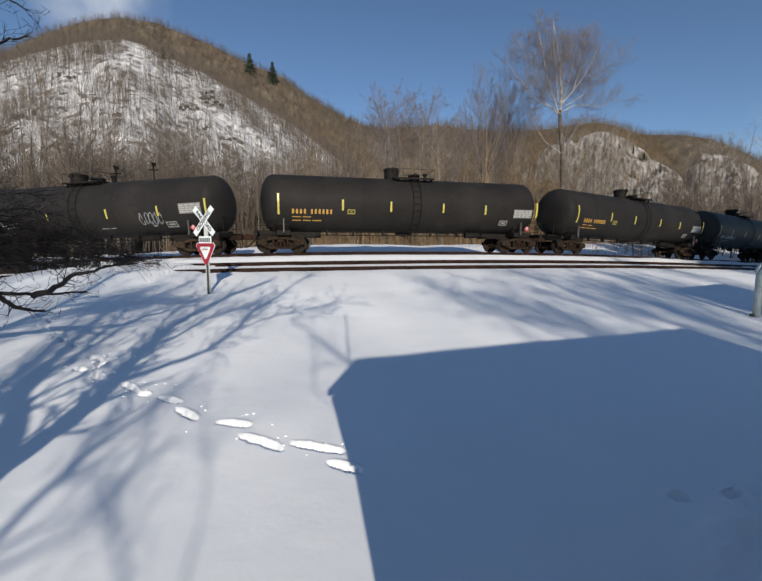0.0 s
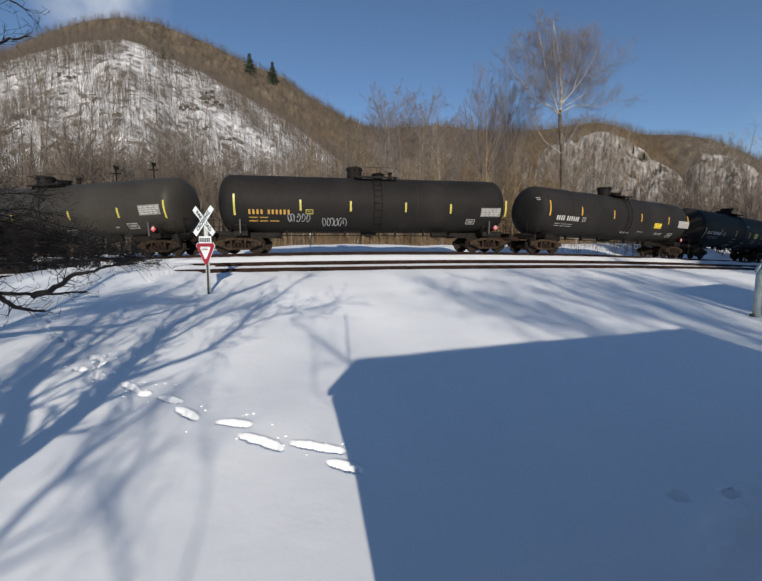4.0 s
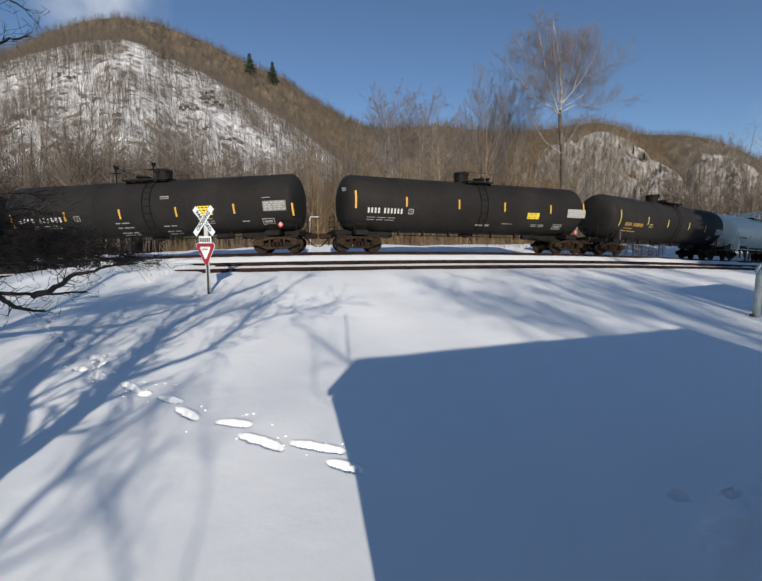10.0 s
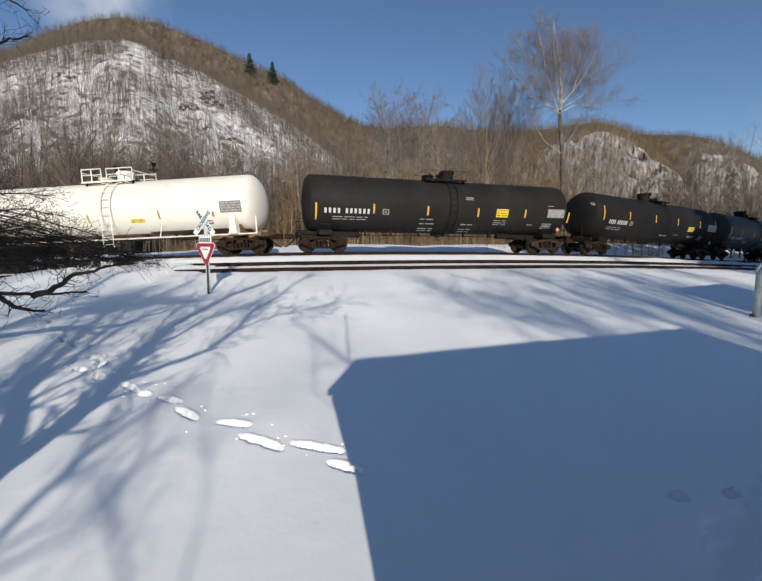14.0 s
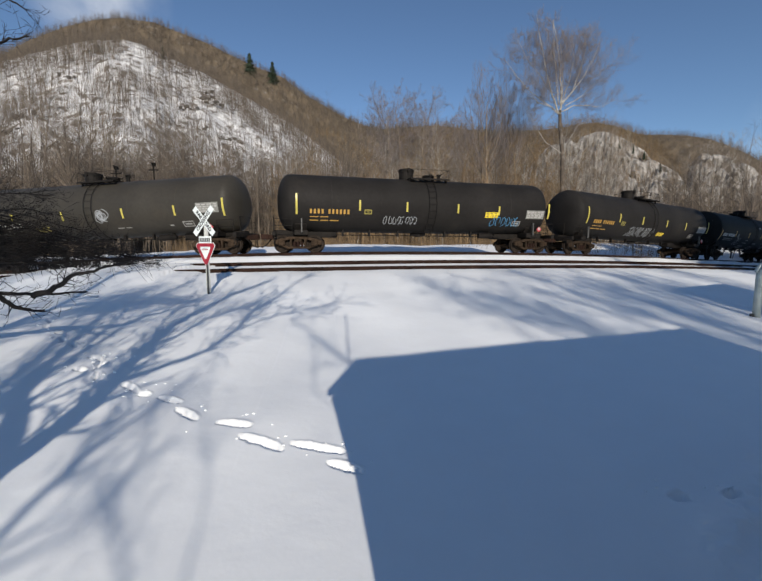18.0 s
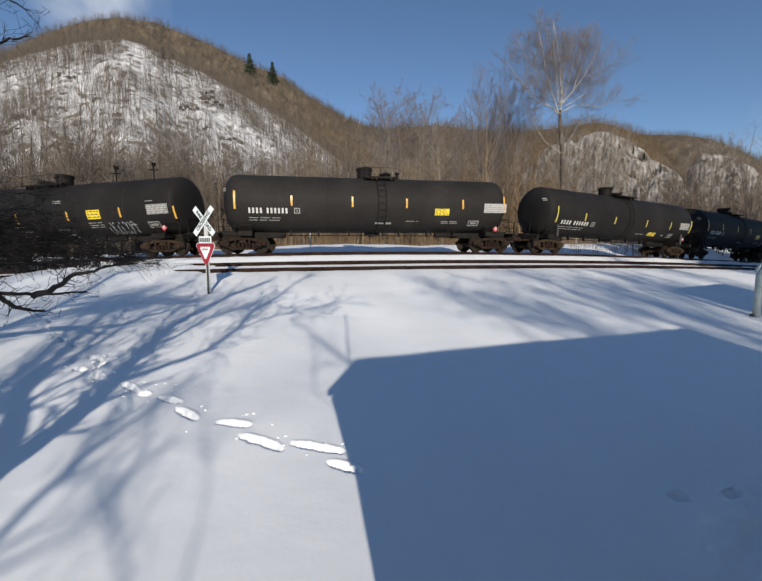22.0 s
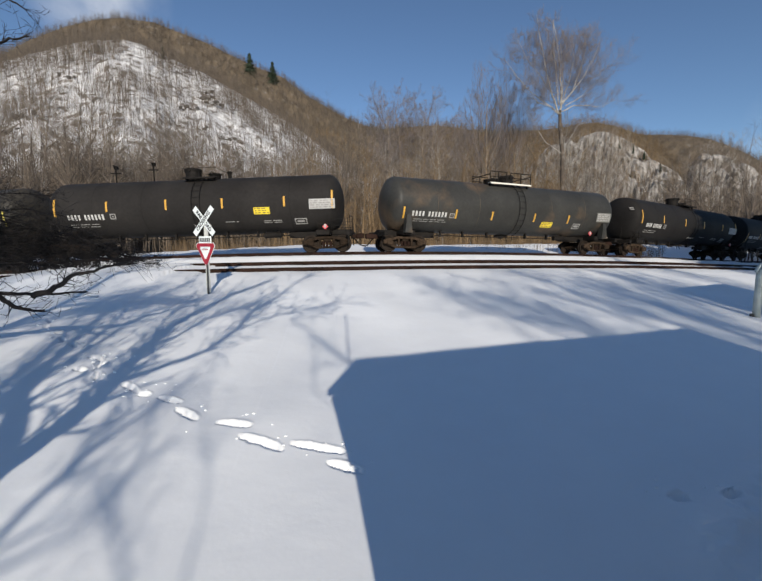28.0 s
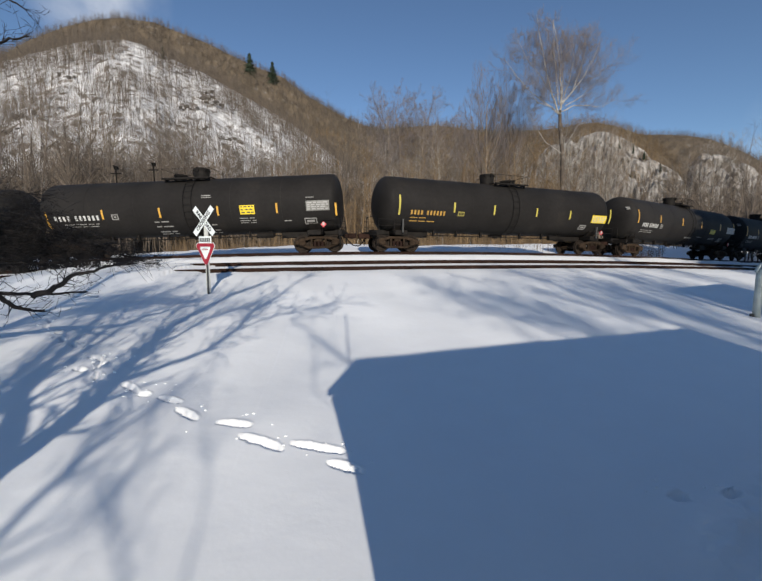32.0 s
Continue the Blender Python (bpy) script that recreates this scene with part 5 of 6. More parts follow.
def sycamore():
    """A tall sycamore: a brown trunk that forks into steep pale limbs with a dense haze of fine twigs."""
    g = random.Random(6)
    top = tagged(new("sycamore"), "tall leafless sycamore with pale mottled limbs", "tree")
    scaffold = [
        (0.22, [(23.8, 17.9), (24.06, 19.8), (23.7, 23.5), (23.15, 27.0), (22.6, 30.0)], 0.5, 1.0),
        (0.15, [(24.05, 19.4), (24.25, 22.0), (24.3, 25.0), (24.0, 28.6)], 1.6, 1.0),
        (0.20, [(23.75, 17.9), (22.6, 20.0), (21.5, 23.1), (20.4, 27.2), (19.8, 29.6)], -1.2, 1.0),
        (0.14, [(23.6, 18.1), (21.8, 19.6), (19.8, 21.2), (18.0, 23.4), (16.9, 25.2)], 1.4, 0.9),
        (0.15, [(24.05, 19.2), (25.2, 20.6), (26.2, 22.0), (27.5, 24.5), (28.0, 26.0)], -1.0, 1.0),
        (0.13, [(23.9, 18.2), (25.8, 19.1), (27.6, 19.2), (29.7, 19.1), (31.6, 20.1)], 1.0, 0.75),
        (0.13, [(24.0, 19.0), (25.1, 22.0), (26.0, 25.5), (26.3, 28.0)], 2.2, 1.0),
        (0.12, [(23.6, 18.0), (22.4, 18.6), (20.4, 19.0), (18.4, 20.2)], -1.8, 0.8),
        (0.12, [(23.6, 19.0), (22.9, 22.0), (22.1, 25.0), (21.5, 28.5)], -2.2, 1.0),
        (0.11, [(22.2, 21.0), (21.0, 23.0), (19.2, 25.4), (18.0, 27.8)], 0.8, 0.9),
        (0.11, [(25.4, 21.0), (26.6, 24.0), (27.2, 26.8), (27.3, 28.4)], 1.2, 0.9),
        (0.10, [(24.6, 19.0), (27.2, 20.6), (29.0, 22.4), (30.0, 24.4)], 1.6, 0.9),
        (0.07, [(24.3, 12.8), (22.0, 14.3), (20.4, 16.4), (19.3, 18.0)], -0.6, 0.6),
        (0.07, [(24.4, 13.6), (25.2, 14.6), (26.0, 16.4), (27.3, 16.7)], -0.6, 0.45),
    ]
    bm = bmesh.new()
    tube(bm, [(24.9, SYC, gz(24.7, SYC) - 0.3), (24.65, SYC, 8.0), (24.4, SYC, 13.0), (23.95, SYC, 16.2), (23.8, SYC, 18.4)], [0.33, 0.29, 0.26, 0.23, 0.19], 10)
    put("trunk", bm, flaky_bark, top, "brown flaking lower trunk", smooth=True)
    A, B, R = [], [], []

    def shoot(p, d, ln, rad, level):
        n = (5, 4, 3, 2)[level]
        pts = [p]
        for i in range(n):
            d = (d + Vector((g.gauss(0, 0.16), g.gauss(0, 0.16), g.gauss(0.10, 0.12)))).normalized()
            pts.append(pts[-1] + d * (ln / n))
        for i in range(n):
            A.append(tuple(pts[i]))
            B.append(tuple(pts[i + 1] + (pts[i + 1] - pts[i]) * 0.25))
            R.append(rad * (1 - 0.7 * i / n))
        if level == 3:
            return
        for k in range((8, 6, 4)[level]):
            f = (0.18 + 0.82 * (k + g.random()) / (8, 6, 4)[level]) * (n - 0.001)
            q = pts[int(f)].lerp(pts[int(f) + 1], f - int(f))
            e = (pts[int(f) + 1] - pts[int(f)]).normalized()
            s = Vector((g.gauss(0, 1), g.gauss(0, 1), g.gauss(0.15, 0.7)))
            s = (s - e * s.dot(e)).normalized()
            shoot(q, (e * 0.75 + s * 0.65).normalized(), ln * g.uniform(0.34, 0.58), max(rad * 0.5, 0.0068), level + 1)

    for rad, plan, deep, share in scaffold:
        pts = [Vector((x, SYC + deep * k / (len(plan) - 1), z)) for k, (x, z) in enumerate(plan)]
        fine, last = [], len(pts) - 1
        for i in range(last):
            for k in range(4):
                fine.append(pts[i].lerp(pts[i + 1], k / 4) + Vector((g.gauss(0, 0.05), g.gauss(0, 0.05), 0)))
        fine.append(pts[-1])
        bm = bmesh.new()
        tube(bm, fine, [max(0.018, rad * 0.64 * (1 - 0.86 * i / (len(fine) - 1))) for i in range(len(fine))], 7)
        put("limb", bm, white_bark, top, "pale mottled limb", smooth=True)
        for k in range(int(25 * share)):
            f = (0.12 + 0.88 * (k + g.random()) / int(25 * share)) * (len(fine) - 1.001)
            q = fine[int(f)].lerp(fine[int(f) + 1], f - int(f))
            e = (fine[int(f) + 1] - fine[int(f)]).normalized()
            s = Vector((g.gauss(0, 1), g.gauss(0, 0.9), g.gauss(0.1, 0.5)))
            s = (s - e * s.dot(e)).normalized()
            ln = g.uniform(2.0, 4.4) * share * min(1.0, max(0.30, (31.0 - q.z) / 8))
            shoot(q, (e * 0.55 + s * 0.85).normalized(), ln, 0.026 * share, 0)
    spikes(np.array(A), np.array(B), np.array(R), "crown", purple_twig, top, "haze of bare purplish twigs")


sycamore()
for tx, ty, th, seed, lean in ((15.6, 60.0, 21.0, 7, 0.0), (13.9, 62.0, 17.5, 8, -0.10), (18.0, 61.0, 20.5, 9, 0.06), (16.8, 63.0, 20.0, 10, -0.04), (19.6, 62.0, 18.0, 12, 0.08)):
    bare_tree("bare_tree", (tx, ty, gz(tx, ty) - 0.3), th, 0.19, bark, "leafless multi-limbed tree behind the railway", seed, kids=(14, 9, 7, 6), first=0.42, lift=0.9, shrink=0.52, spread=0.72, direction=(lean, 0, 1), fine=0.0110, crown=purple_twig)
for tx, ty, th, seed in ((1.2, 80.0, 27.5, 21), (3.6, 80.5, 28, 22), (6.2, 80.0, 27, 32), (8.4, 82.0, 25.5, 23), (2.4, 82.0, 27, 36), (-0.6, 83.0, 23, 24)):
    bare_tree("bare_tree", (tx, ty, gz(tx, ty) - 0.3), th, 0.20, bark, "slender leafless tree with fine purplish twigs", seed, kids=(16, 10, 8, 5), first=0.5, lift=0.4, shrink=0.44, spread=0.9, fine=0.017, crown=purple_twig)
for tx, ty, th, seed in ((52.0, 62.0, 15.0, 25), (60.0, 80.0, 16.0, 26), (40.0, 70.0, 16.0, 27), (34.0, 62.0, 14.0, 28), (-36.0, 58.0, 14.0, 29), (-24.0, 60.0, 13.0, 30), (-12.0, 62.0, 14.0, 61), (-48.0, 62.0, 15.0, 62), (30.0, 66.0, 15.0, 63), (10.0, 66.0, 14.0, 64)):
    bare_tree("bare_tree", (tx, ty, gz(tx, ty) - 0.3), th, 0.17, pale_bark if seed % 2 else bark, "leafless tree standing in the brush beyond the railway", seed, kids=(9, 8, 6, 5), first=0.3, lift=0.7, shrink=0.55, spread=0.7)

# trees behind the camera, which throw their shadows over the snow
guided_tree("yard_tree", [
    (0.245, [(-3.3, -3.0, -3.0), (-3.45, -3.0, 0.3), (-3.47, -3.0, 0.84), (-3.39, -3.0, 1.17), (-3.28, -3.0, 1.58), (-3.32, -3.0, 2.26), (-3.4, -3.0, 3.04), (-3.32, -3.0, 3.81), (-2.92, -3.0, 4.65), (-2.18, -3.0, 5.67), (-1.03, -3.0, 6.86)], 0.6),
    (0.080, [(-3.30, -3.0, 2.0), (-2.73, -3.0, 2.38), (-1.89, -3.0, 2.96), (-1.45, -3.0, 3.71), (-1.29, -3.0, 4.65), (-0.79, -3.0, 5.27), (0.5, -3.0, 7.46)], 0.6),
    (0.030, [(-1.45, -3.0, 3.71), (-0.66, -3.0, 4.37), (0.04, -3.0, 4.67), (0.8, -3.0, 4.95), (1.47, -3.0, 5.4)], 0.4),
    (0.180, [(-3.5, -3.0, 0.5), (-3.79, -3.0, 0.92), (-4.07, -3.0, 1.23), (-4.53, -3.0, 1.63), (-4.84, -3.0, 1.92), (-5.02, -3.0, 2.38), (-5.26, -3.0, 2.96), (-5.6, -3.0, 3.72), (-5.76, -3.0, 4.67), (-5.54, -3.0, 5.89)]),
    (0.100, [(-4.4, -3.0, 1.5), (-5.1, -3.0, 1.75), (-5.36, -3.0, 2.26), (-5.53, -3.0, 2.73), (-5.8, -3.0, 3.22), (-6.21, -3.0, 4.18), (-6.57, -3.0, 5.25)]),
    (0.035, [(-3.66, -3.0, 1.0), (-3.67, -3.0, 1.5), (-3.62, -3.0, 1.89), (-3.35, -3.0, 2.03)], 0.3),
    (0.040, [(-4.5, -3.0, 1.6), (-4.17, -3.0, 2.14), (-3.92, -3.0, 2.38), (-3.71, -3.0, 2.73), (-3.74, -3.0, 3.5)], 0.5),
    (0.085, [(-4.95, -3.0, 2.08), (-4.8, -3.0, 2.45), (-4.79, -3.0, 3.05), (-4.73, -3.0, 3.93), (-4.33, -3.0, 4.53), (-3.62, -3.0, 5.2)]),
    (0.060, [(-4.79, -3.0, 3.0), (-5.05, -3.0, 3.31), (-5.19, -3.0, 4.53), (-4.72, -3.0, 5.69), (-4.09, -3.0, 6.87)]),
    (0.065, [(-3.38, -3.0, 2.9), (-2.88, -3.0, 3.5), (-2.47, -3.0, 4.28), (-1.88, -3.0, 4.65), (-1.09, -3.0, 5.2)]),
    (0.050, [(-3.36, -3.0, 3.3), (-3.7, -2.9, 4.0), (-3.6, -3.0, 4.9), (-3.0, -3.0, 5.9)]),
], bark, "leafless forked tree beside the house", 31, 24.0, 0.85, thin=0.015)
guided_tree("yard_tree", [
    (0.065, [(-1.1, -12.0, -2.9), (-1.0, -12.0, 2.0), (-1.0, -12.0, 4.18), (-0.98, -12.0, 4.38), (-0.94, -12.0, 4.58), (-0.89, -12.0, 4.82), (-0.77, -12.0, 5.04), (-0.61, -12.0, 5.3), (-0.53, -12.0, 5.61), (-0.22, -12.0, 5.98)], 0.5),
    (0.035, [(-0.95, -12.0, 4.5), (-1.03, -12.0, 4.82), (-1.09, -12.0, 5.15), (-1.17, -12.0, 5.52)]),
    (0.040, [(-1.0, -12.0, 3.6), (-0.79, -12.0, 3.84), (-0.54, -12.0, 3.97), (-0.26, -12.0, 4.09)], 0.4),
    (0.035, [(-1.0, -12.0, 3.8), (-0.86, -12.0, 3.99), (-0.6, -12.0, 4.15), (-0.22, -12.0, 4.24)], 0.4),
    (0.030, [(-1.0, -12.0, 1.5), (0.6, -12.0, 3.2), (0.46, -12.0, 3.81), (0.26, -12.0, 3.96), (0.05, -12.0, 4.11), (-0.14, -12.0, 4.29), (-0.15, -12.0, 4.5), (-0.13, -12.0, 4.71), (-0.24, -12.0, 5.01), (-0.57, -12.0, 5.38)], 0.3),
    (0.030, [(-0.14, -12.0, 4.29), (-0.37, -12.0, 4.46), (-0.71, -12.0, 4.53)], 0.5),
], bark, "slim leafless tree behind the house", 33, 16.0, 0.55, thin=0.011)
guided_tree("yard_tree", [
    (0.011, [(1.9, -14.0, -2.9), (1.6, -14.0, 3.0), (1.21, -14.0, 5.27), (0.92, -14.0, 5.79), (0.48, -14.0, 6.62), (0.29, -14.0, 7.36), (0.43, -14.0, 8.2)], 0.6),
    (0.055, [(5.0, -14.0, -2.9), (4.6, -14.0, 4.0), (3.6, -14.0, 6.9), (3.17, -14.0, 7.37), (2.88, -14.0, 7.67), (2.42, -14.0, 8.31), (1.86, -14.0, 9.0)], 0.6),
    (0.020, [(4.5, -14.0, 4.4), (3.4, -14.0, 5.6), (2.46, -14.0, 6.62), (2.53, -14.0, 7.36), (2.48, -14.0, 8.21)], 0.6),
    (0.022, [(1.86, -14.0, 8.9), (2.72, -14.0, 9.13), (3.71, -14.0, 9.02)], 0.6),
    (0.030, [(1.9, -14.0, 9.0), (2.43, -14.0, 9.37), (3.39, -14.0, 9.94), (4.46, -14.0, 9.68)], 0.6),
], bark, "slim leafless tree in the back yard", 34, 6.0, 0.7, thin=0.008)
guided_tree("yard_tree", [
    (0.150, [(16.4, -30.0, -2.9), (16.3, -30.0, 8.0), (16.6, -30.0, 12.5), (17.3, -30.0, 15.2), (17.78, -30.0, 16.0), (17.74, -30.0, 17.1), (17.52, -30.0, 17.98), (16.92, -30.0, 18.91)]),
    (0.075, [(16.5, -30.0, 12.0), (16.38, -30.0, 15.69), (16.38, -30.0, 16.38), (16.05, -30.0, 17.01), (15.46, -30.0, 17.84), (15.1, -30.0, 19.14)]),
    (0.065, [(16.5, -30.0, 12.0), (15.35, -30.0, 15.54), (15.24, -30.0, 16.19), (14.85, -30.0, 16.94), (14.19, -30.0, 17.57), (13.25, -30.0, 18.53)]),
    (0.065, [(16.3, -30.0, 10.0), (12.89, -30.0, 15.15), (12.57, -30.0, 15.71), (11.89, -30.0, 16.08), (11.05, -30.0, 16.62), (10.42, -30.0, 17.56)]),
    (0.050, [(14.0, -30.0, 13.4), (11.91, -30.0, 15.13), (11.44, -30.0, 15.94), (10.53, -30.0, 16.33), (10.22, -30.0, 17.21), (9.87, -30.0, 17.92)]),
    (0.050, [(17.5, -30.0, 17.6), (17.06, -30.0, 17.95), (16.22, -30.0, 18.51), (15.76, -30.0, 19.1), (15.13, -30.0, 19.67)]),
    (0.045, [(17.3, -30.0, 15.2), (18.83, -30.0, 16.64), (20.3, -30.0, 18.2), (21.14, -30.0, 19.48), (21.09, -30.0, 20.35)]),
], bark, "big leafless tree far behind the house", 35, 7.0, 1.9, depth=2.0, thin=0.020)
# tall trees far behind the house, whose crowns dapple the snow beside the line
for tx, ty, th, seed in ((15.5, -36.0, 20.5, 97), (19.5, -33.0, 20.5, 98), (23.5, -31.0, 21.0, 91), (29.0, -35.0, 24.0, 92), (35.0, -33.0, 25.0, 93), (41.0, -37.0, 28.0, 94), (47.0, -34.0, 28.0, 95)):
    bare_tree("bare_tree", (tx, ty, gz(tx, ty) - 0.3), th, 0.34, bark, "tall leafless tree standing far behind the house", seed, kids=(18, 10, 7, 6), first=0.45, lift=0.5, shrink=0.44, spread=0.85, fine=0.022)
for tx, ty, th, seed in ((-10.0, -13.0, 13.5, 96), (-7.0, -22.0, 16.5, 99), (-3.6, -24.0, 17.5, 100)):
    bare_tree("bare_tree", (tx, ty, gz(tx, ty) - 0.3), th, 0.15, bark, "leafless tree at the back of the yard", seed, kids=(14, 8, 6, 5), first=0.4, lift=0.5, shrink=0.48, spread=0.8, fine=0.012)
# a tree by the yard's edge, some of whose boughs hang into view
g_bough = random.Random(88)
SCREEN = []
for k in range(30):
    z0 = g_bough.uniform(-0.4, 1.4)
    reach = g_bough.uniform(0.45, 1.0)
    end = Vector((-9.3 + 3.9 * reach, 6.7 + 2.9 * reach, min(1.3, 1.75 - 1.6 * reach) * (k % 10) / 9 - 0.22 + g_bough.gauss(0, 0.08)))
    start = Vector((-9.35, 6.66, z0))
    mid = start.lerp(end, 0.5) + Vector((0, 0, g_bough.uniform(0.0, 0.3)))
    SCREEN.append((0.024, [tuple(start), tuple(start.lerp(mid, 0.5) + Vector((0, 0, 0.08))), tuple(mid), tuple(mid.lerp(end, 0.5) + Vector((0, 0, 0.06))), tuple(end)], 0.5))
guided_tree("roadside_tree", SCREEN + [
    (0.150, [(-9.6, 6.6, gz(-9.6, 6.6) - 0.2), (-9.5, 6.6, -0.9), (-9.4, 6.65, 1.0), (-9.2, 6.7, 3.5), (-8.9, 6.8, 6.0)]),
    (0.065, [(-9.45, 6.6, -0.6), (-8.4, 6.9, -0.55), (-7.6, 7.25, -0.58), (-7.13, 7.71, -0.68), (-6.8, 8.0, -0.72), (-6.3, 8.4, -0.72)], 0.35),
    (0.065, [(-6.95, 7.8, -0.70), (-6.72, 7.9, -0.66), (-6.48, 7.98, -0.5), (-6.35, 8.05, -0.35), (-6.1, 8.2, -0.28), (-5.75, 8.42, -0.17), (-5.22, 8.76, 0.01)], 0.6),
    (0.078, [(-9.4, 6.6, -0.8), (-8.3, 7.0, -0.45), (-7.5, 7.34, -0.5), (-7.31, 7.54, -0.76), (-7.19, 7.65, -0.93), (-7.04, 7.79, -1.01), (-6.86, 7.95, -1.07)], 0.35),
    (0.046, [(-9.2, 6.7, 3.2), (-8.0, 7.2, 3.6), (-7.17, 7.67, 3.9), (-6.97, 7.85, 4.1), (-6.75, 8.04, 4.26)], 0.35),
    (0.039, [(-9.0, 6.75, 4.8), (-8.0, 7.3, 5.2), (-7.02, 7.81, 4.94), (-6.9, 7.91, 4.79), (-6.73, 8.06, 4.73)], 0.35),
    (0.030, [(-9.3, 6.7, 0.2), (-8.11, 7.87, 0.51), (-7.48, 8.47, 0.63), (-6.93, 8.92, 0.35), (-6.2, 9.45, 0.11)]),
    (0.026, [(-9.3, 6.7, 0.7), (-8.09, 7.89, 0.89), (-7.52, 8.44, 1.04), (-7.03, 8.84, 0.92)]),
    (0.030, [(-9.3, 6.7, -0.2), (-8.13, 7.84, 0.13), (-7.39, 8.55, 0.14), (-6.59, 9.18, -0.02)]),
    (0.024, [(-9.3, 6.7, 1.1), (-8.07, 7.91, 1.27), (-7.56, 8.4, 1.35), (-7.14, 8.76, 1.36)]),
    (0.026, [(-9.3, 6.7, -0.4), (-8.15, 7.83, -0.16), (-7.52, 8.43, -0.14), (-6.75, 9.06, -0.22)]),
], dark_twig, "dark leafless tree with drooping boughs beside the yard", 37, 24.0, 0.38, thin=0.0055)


def bush(x, y, height, spread, seed, count):
    g = np.random.default_rng(seed)
    z = gz(x, y) - 0.1
    n = count
    ang, f = g.uniform(0, 6.28, n), g.uniform(0, 1, n) ** 0.6
    base = np.stack([x + g.normal(0, spread * 0.25, n), y + g.normal(0, spread * 0.2, n), np.full(n, z)], 1)
    d = np.stack([np.cos(ang) * f * spread, np.sin(ang) * f * spread * 0.7, height * g.uniform(0.5, 1.1, n)], 1)
    A, B, R = [base], [base + d], [np.full(n, 0.028)]
    for k in range(7):
        t = g.uniform(0.3, 0.95, n)[:, None]
        q = base + d * t
        e = np.stack([g.normal(0, 0.4, n), g.normal(0, 0.4, n), g.normal(0.2, 0.4, n)], 1) * (height * 0.3)
        A.append(q)
        B.append(q + e)
        R.append(np.full(n, 0.014))
        q2 = q + e * 0.5
        A.append(q2)
        B.append(q2 + np.roll(e, 1, axis=0) * 0.5)
        R.append(np.full(n, 0.010))
    top = tagged(new("bush"), "dense dark tangle of leafless brush", "bush")
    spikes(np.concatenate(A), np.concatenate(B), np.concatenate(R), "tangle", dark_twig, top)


g_bush = random.Random(40)
for k in range(26):
    bs = -28.0 + 0.75 * k
    tall = np.interp(bs, [-28, -22.0, -18.0, -15.0, -12.0, -8.5], [3.8, 3.2, 2.1, 1.4, 0.9, 0.45]) * g_bush.uniform(0.6, 1.1)
    spot, _ = line_at(bs, -3.3 - g_bush.uniform(-0.15, 0.5))
    bush(spot.x, spot.y, tall, 0.40 + 0.13 * tall, 140 + k, int(16 + 24 * tall))


for k in range(9):
    bs = -23.5 + 1.0 * k
    spot, _ = line_at(bs, -5.3 - g_bush.uniform(0.0, 0.5))
    bush(spot.x, spot.y, g_bush.uniform(0.55, 1.05), 0.9, 180 + k, 48)


def conifer(x, y, z, h, seed, label="dark green conifer on the hill crest"):
    g = np.random.default_rng(seed)
    top = tagged(new("conifer"), label, "tree")
    bm = bmesh.new()
    tube(bm, [(x, y, z - 1), (x, y, z + h)], [h * 0.014, 0.03], 6)
    put("trunk", bm, bark, top)
    n = 420 if h < 18 or z > 20 else 800
    f = g.uniform(0.12, 1, n)
    ang = g.uniform(0, 6.28, n)
    ln = h * (0.40 if h > 18 else 0.27) * (1.12 - f) * g.uniform(0.4, 1.25, n)
    a = np.stack([np.full(n, x), np.full(n, y), z + f * h], 1)
    b = a + np.stack([np.cos(ang) * ln, np.sin(ang) * ln, -0.25 * ln], 1)
    spikes(a, b, np.full(n, h * 0.022), "foliage", needle, top, "dark green needles")


for cx, cy, cz, ch, seed in ((-97.0, 307.0, 119, 23.5, 51), (-81.4, 311.5, 119, 19.5, 52), (-132, 190.8, 84, 8, 53), (-138.5, 186.1, 79, 6, 54), (-107.5, 205.6, 92, 7, 55), (-128.5, 193, 86, 7, 56), (129.0, 220.4, 53, 4.5, 57), (134.8, 217.2, 50, 4, 58), (139.1, 214.6, 46, 5, 59), (144.5, 209.2, 39, 4.5, 60)):
    conifer(cx, cy, cz, ch, seed)
# unseen conifers added beyond the yard to shade the far end of the line
for k in range(9):
    wx, wy = 31.8 + 3.0 * k, 10.5 + 0.9 * (k % 3)
    conifer(wx, wy, gz(wx, wy), 20.0 + 0.8 * k - 1.4 * (k % 2), 80 + k, "dense dark conifer in a windbreak beside the yard")

# ---------- things by the railway ----------


def words(text, size, name, mat, parent, m):
    cu = bpy.data.curves.new("words", "FONT")
    cu.body, cu.size, cu.extrude, cu.offset, cu.align_x, cu.align_y = text, size, 0.002, size * 0.035, "CENTER", "CENTER"
    ob = bpy.data.objects.new("words", cu)
    scene.collection.objects.link(ob)
    me = bpy.data.meshes.new_from_object(ob.evaluated_get(bpy.context.evaluated_depsgraph_get()))
    bpy.data.objects.remove(ob)
    bpy.data.curves.remove(cu)
    return put_mesh(name, me, mat, parent, m=m)


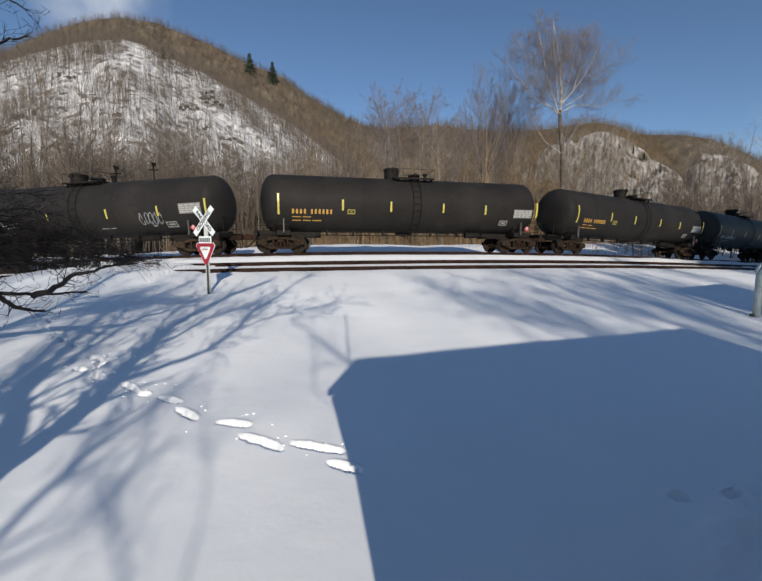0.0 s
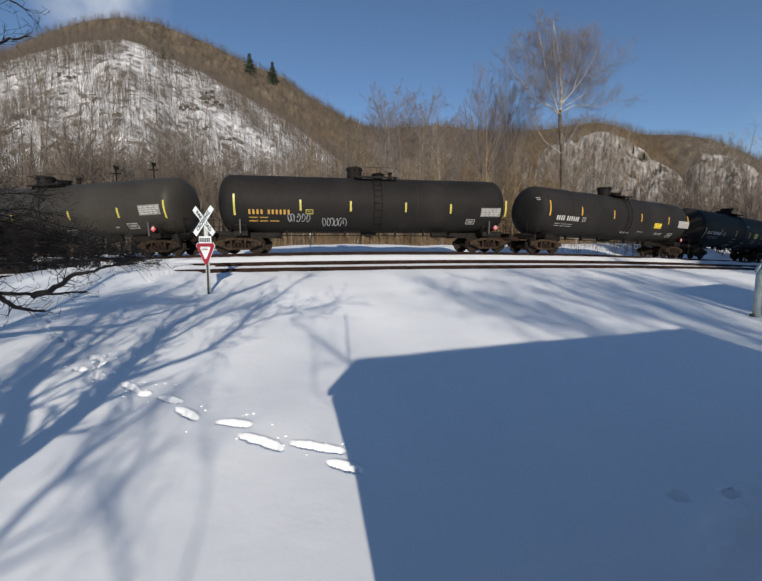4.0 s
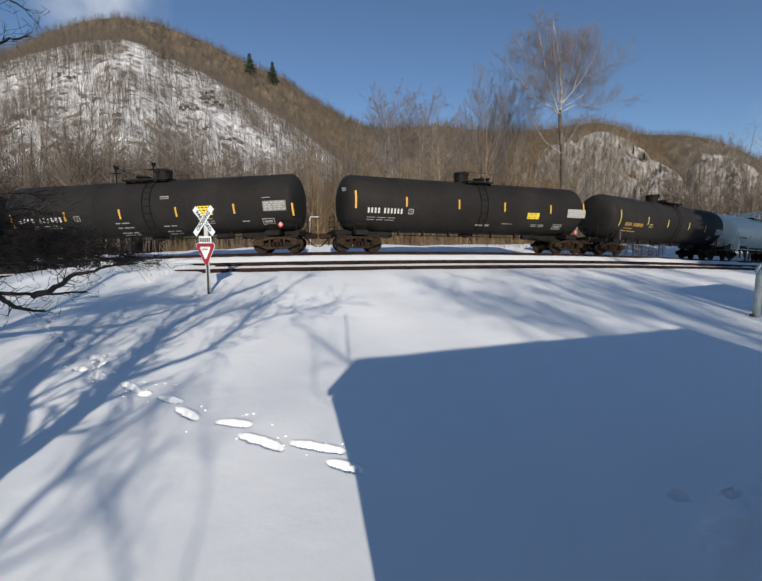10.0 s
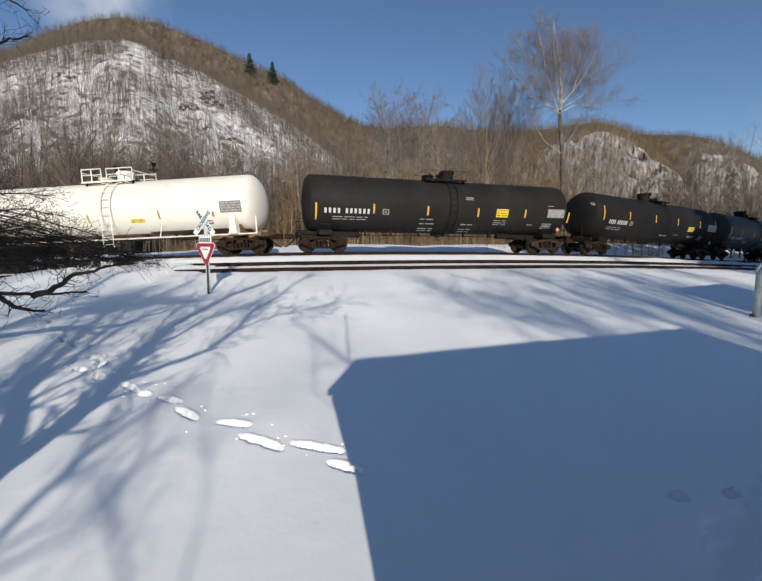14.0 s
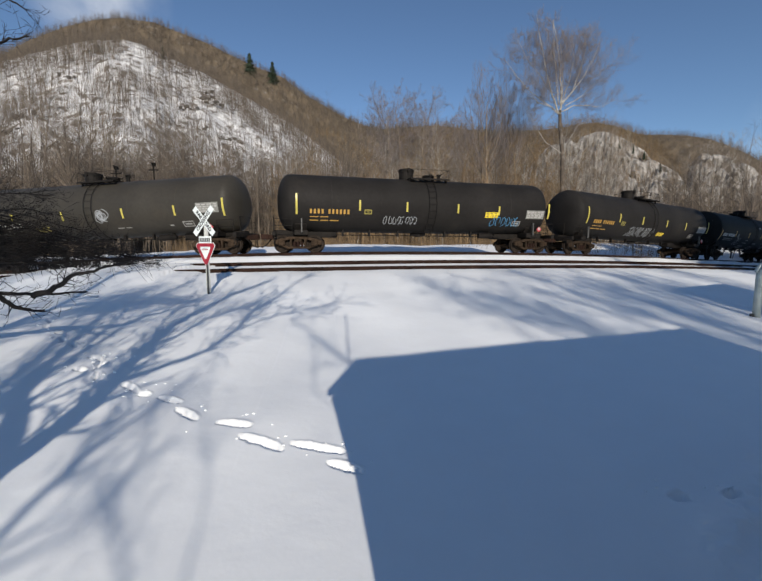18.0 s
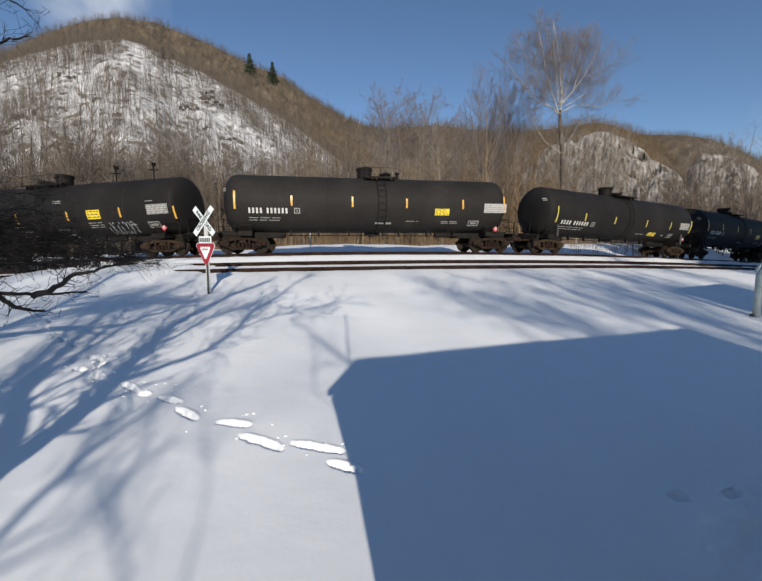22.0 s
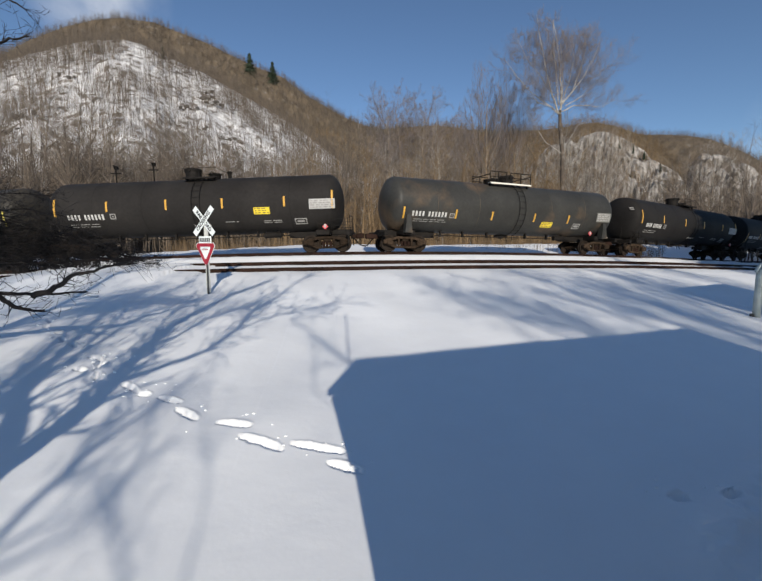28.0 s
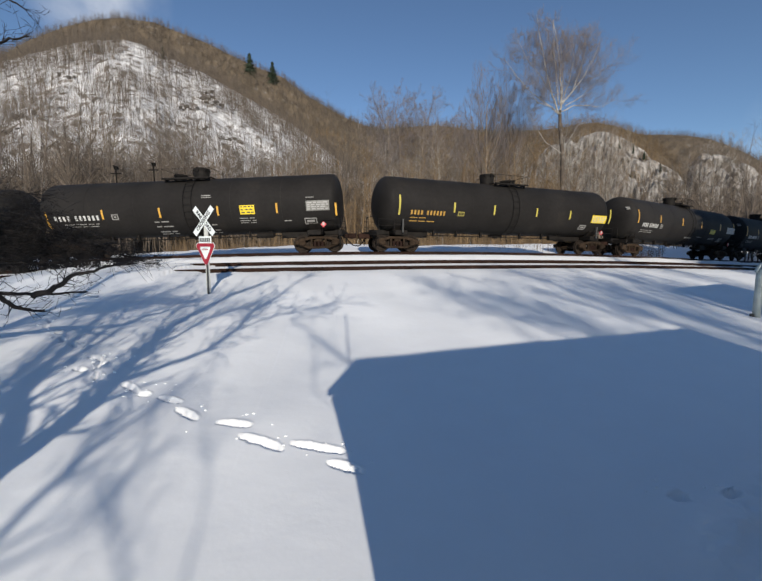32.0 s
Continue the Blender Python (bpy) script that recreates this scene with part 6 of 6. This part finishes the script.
def crossing_sign():
    x, y = -6.09, 13.85
    z = gz(x, y)
    top = tagged(new("railroad_crossing_sign"), "white crossbuck over a red yield sign on a weathered post", "road sign")
    top.matrix_basis = pose(x, y, 0, 0, 0, -24)
    bm = bmesh.new()
    box(bm, -0.055, 0.055, -0.05, 0.05, z - 0.4, 1.0, 0.008)
    put("post", bm, post_wood, top, "weathered white wooden post")
    # dark strip on the lower post's right half
    bm = bmesh.new()
    box(bm, 0.010, 0.085, -0.075, -0.053, z - 0.4, -0.35, 0.004)
    put("stub_post", bm, post_dark, top, "dark steel stub post")
    c = 1.14
    for k, (tilt, text) in enumerate(((-46, "RAIL ROAD"), (46, "CROSSING"))):
        blade = bmesh.new()
        m = pose(0, -0.075 - 0.02 * k, c, 0, -tilt, 0)
        box(blade, -0.63, 0.63, -0.008, 0.008, -0.105, 0.105, 0.004, m)
        b = put("blade", blade, sign_white, top, "white sign blade with black letters")
        words(text, 0.180, "blade_letters", sign_black, b, m @ pose(0, -0.0105, 0, 90, 0, 0))
    bm = bmesh.new()
    box(bm, -0.29, 0.29, -0.068, -0.052, 0.36, 0.62, 0.004)
    plate = put("plate", bm, sign_white, top, "small white plate")
    bm = bmesh.new()
    for k in range(6):
        box(bm, -0.25 + 0.085 * k, -0.19 + 0.085 * k, -0.0715, -0.069, 0.42, 0.56)
    put("plate_print", bm, sign_black, plate)

    def tri(r, y0, y1):
        bm = bmesh.new()
        pts = []
        for k in range(3):
            a = radians(-90 + 120 * k)
            for da in (-7, 7):
                pts.append((r * math.cos(a + radians(da)), r * math.sin(a + radians(da))))
        lo = [bm.verts.new((px, y0, 0.10 + pz)) for px, pz in pts]
        hi = [bm.verts.new((px, y1, 0.10 + pz)) for px, pz in pts]
        bm.faces.new(lo)
        bm.faces.new(hi[::-1])
        for k in range(6):
            bm.faces.new((lo[k], lo[(k + 1) % 6], hi[(k + 1) % 6], hi[k]))
        return bm
    put("yield_border", tri(0.49, -0.056, -0.051), sign_white, top, "white edge of the triangular plate")
    y_sign = put("yield_plate", tri(0.46, -0.07, -0.055), sign_red, top, "red triangular plate")
    put("yield_centre", tri(0.265, -0.074, -0.0705), sign_white, y_sign, "white centre")
    bm = bmesh.new()
    for k in range(5):
        box(bm, -0.12 + 0.05 * k, -0.085 + 0.05 * k, -0.078, -0.0745, 0.14, 0.19)
    put("yield_print", bm, sign_red, y_sign)


crossing_sign()


def crossing_planks():
    top = tagged(new("road_crossing"), "dark timber road crossing laid between the far rails", "crossing", kind="structure")
    for side, up, first, last in ((-0.42, -0.02, -8.4, -4.6), (0.0, -0.02, -8.4, -4.6), (0.42, -0.02, -8.4, -4.6)):
        sweep("plank", first, last, side, up, [(-0.14, -0.16), (0.14, -0.16), (0.14, -0.01), (0.12, 0.005), (-0.12, 0.005), (-0.14, -0.01)], timber, step=0.95, parent=top)


crossing_planks()


def bent_pipe():
    """A stout galvanized pipe post with a thinner hoop bent over beside it."""
    x, y = 12.68, 13.14
    z = gz(x, y)
    top = tagged(new("pipe_post"), "stout galvanized pipe post with a bent hoop, standing in snow", "pipe post")
    bm = bmesh.new()
    tube(bm, [(x, y, z - 0.3), (x, y, z + 1.42), (x + 0.02, y, z + 1.52), (x + 0.10, y, z + 1.60)], [0.115, 0.115, 0.11, 0.09], 14)
    put("post", bm, galvanized, top, smooth=True)
    bm = bmesh.new()
    pts = [(x - 0.13, y, z + 1.50)] + [(x + 0.42 - 0.55 * math.cos(a), y, z + 1.55 + 0.34 * math.sin(a)) for a in np.linspace(0.1, 1.5, 6)]
    tube(bm, pts, 0.055, 10)
    put("hoop", bm, galvanized, top, smooth=True)
    bm = bmesh.new()
    box(bm, x - 0.20, x - 0.10, y - 0.06, y + 0.06, z - 0.05, z + 0.10, 0.02)
    put("base_clamp", bm, post_dark, top, "dark base clamp")


bent_pipe()


def pipe_stand():
    x, y = -5.4, 30.3
    z = gz(x, y)
    top = tagged(new("pipe_stand"), "white painted bent pipe stand beyond the railway", "pipe")
    bm = bmesh.new()
    tube(bm, [(x, y, z - 0.2), (x, y, 2.45), (x + 0.06, y, 2.55), (x + 0.7, y, 2.55)], 0.032, 8)
    put("pipe", bm, white_pipe, top)


pipe_stand()


def wayside_post(x, y, h, seed):
    z = gz(x, y)
    top = tagged(new("wayside_post"), "dark wayside post with a small hooded head", "signal post")
    bm = bmesh.new()
    tube(bm, [(x, y, z - 0.3), (x, y, h)], [0.09, 0.07], 8)
    put("mast", bm, tarred, top)
    bm = bmesh.new()
    box(bm, x - 0.16, x + 0.24, y - 0.15, y + 0.15, h - 0.15, h + 0.2, 0.05)
    box(bm, x - 0.05, x + 0.05, y - 0.45, y - 0.2, h + 0.1, h + 0.2, 0.02)
    put("head", bm, tarred, top)
    bm = bmesh.new()
    box(bm, x - 0.55, x + 0.5, y - 0.05, y + 0.05, h - 0.6, h - 0.5)
    put("crossarm", bm, tarred, top)


wayside_post(-27.4, 41.8, 8.4, 1)
wayside_post(-24.5, 43.6, 9.1, 2)


def mast():
    top = tagged(new("roof_mast"), "thin metal mast on the house ridge", "antenna")
    bm = bmesh.new()
    tube(bm, [(1.57, -4.62, 3.1), (1.84, -4.64, 5.26)], 0.018, 8)
    put("pole", bm, galvanized, top)


mast()

# ---------- crumbs of snow along the trail ----------


def crumbs():
    """Small lumps thrown up beside the trail."""
    g = random.Random(77)
    bm = bmesh.new()
    for fx, fy, ln, hd in TRAIL:
        for k in range(5 if fx < -5 else 6):
            x, y = fx + g.gauss(0, 0.26), fy + g.gauss(0.1, 0.14)
            r = g.uniform(0.008, 0.022) * (1.25 if fx < -5 else 1.0)
            bmesh.ops.create_icosphere(bm, subdivisions=1, radius=r, matrix=Matrix.Translation((x, y, gz(x, y) + r * 0.2)) @ Matrix.Diagonal((1.6, 1.1, 0.8, 1)))
    ob = put("snow_crumbs", bm, snow)
    tagged(ob, "small crumbs of kicked-up snow beside the trail", "snow", kind="stuff")


crumbs()


motions()
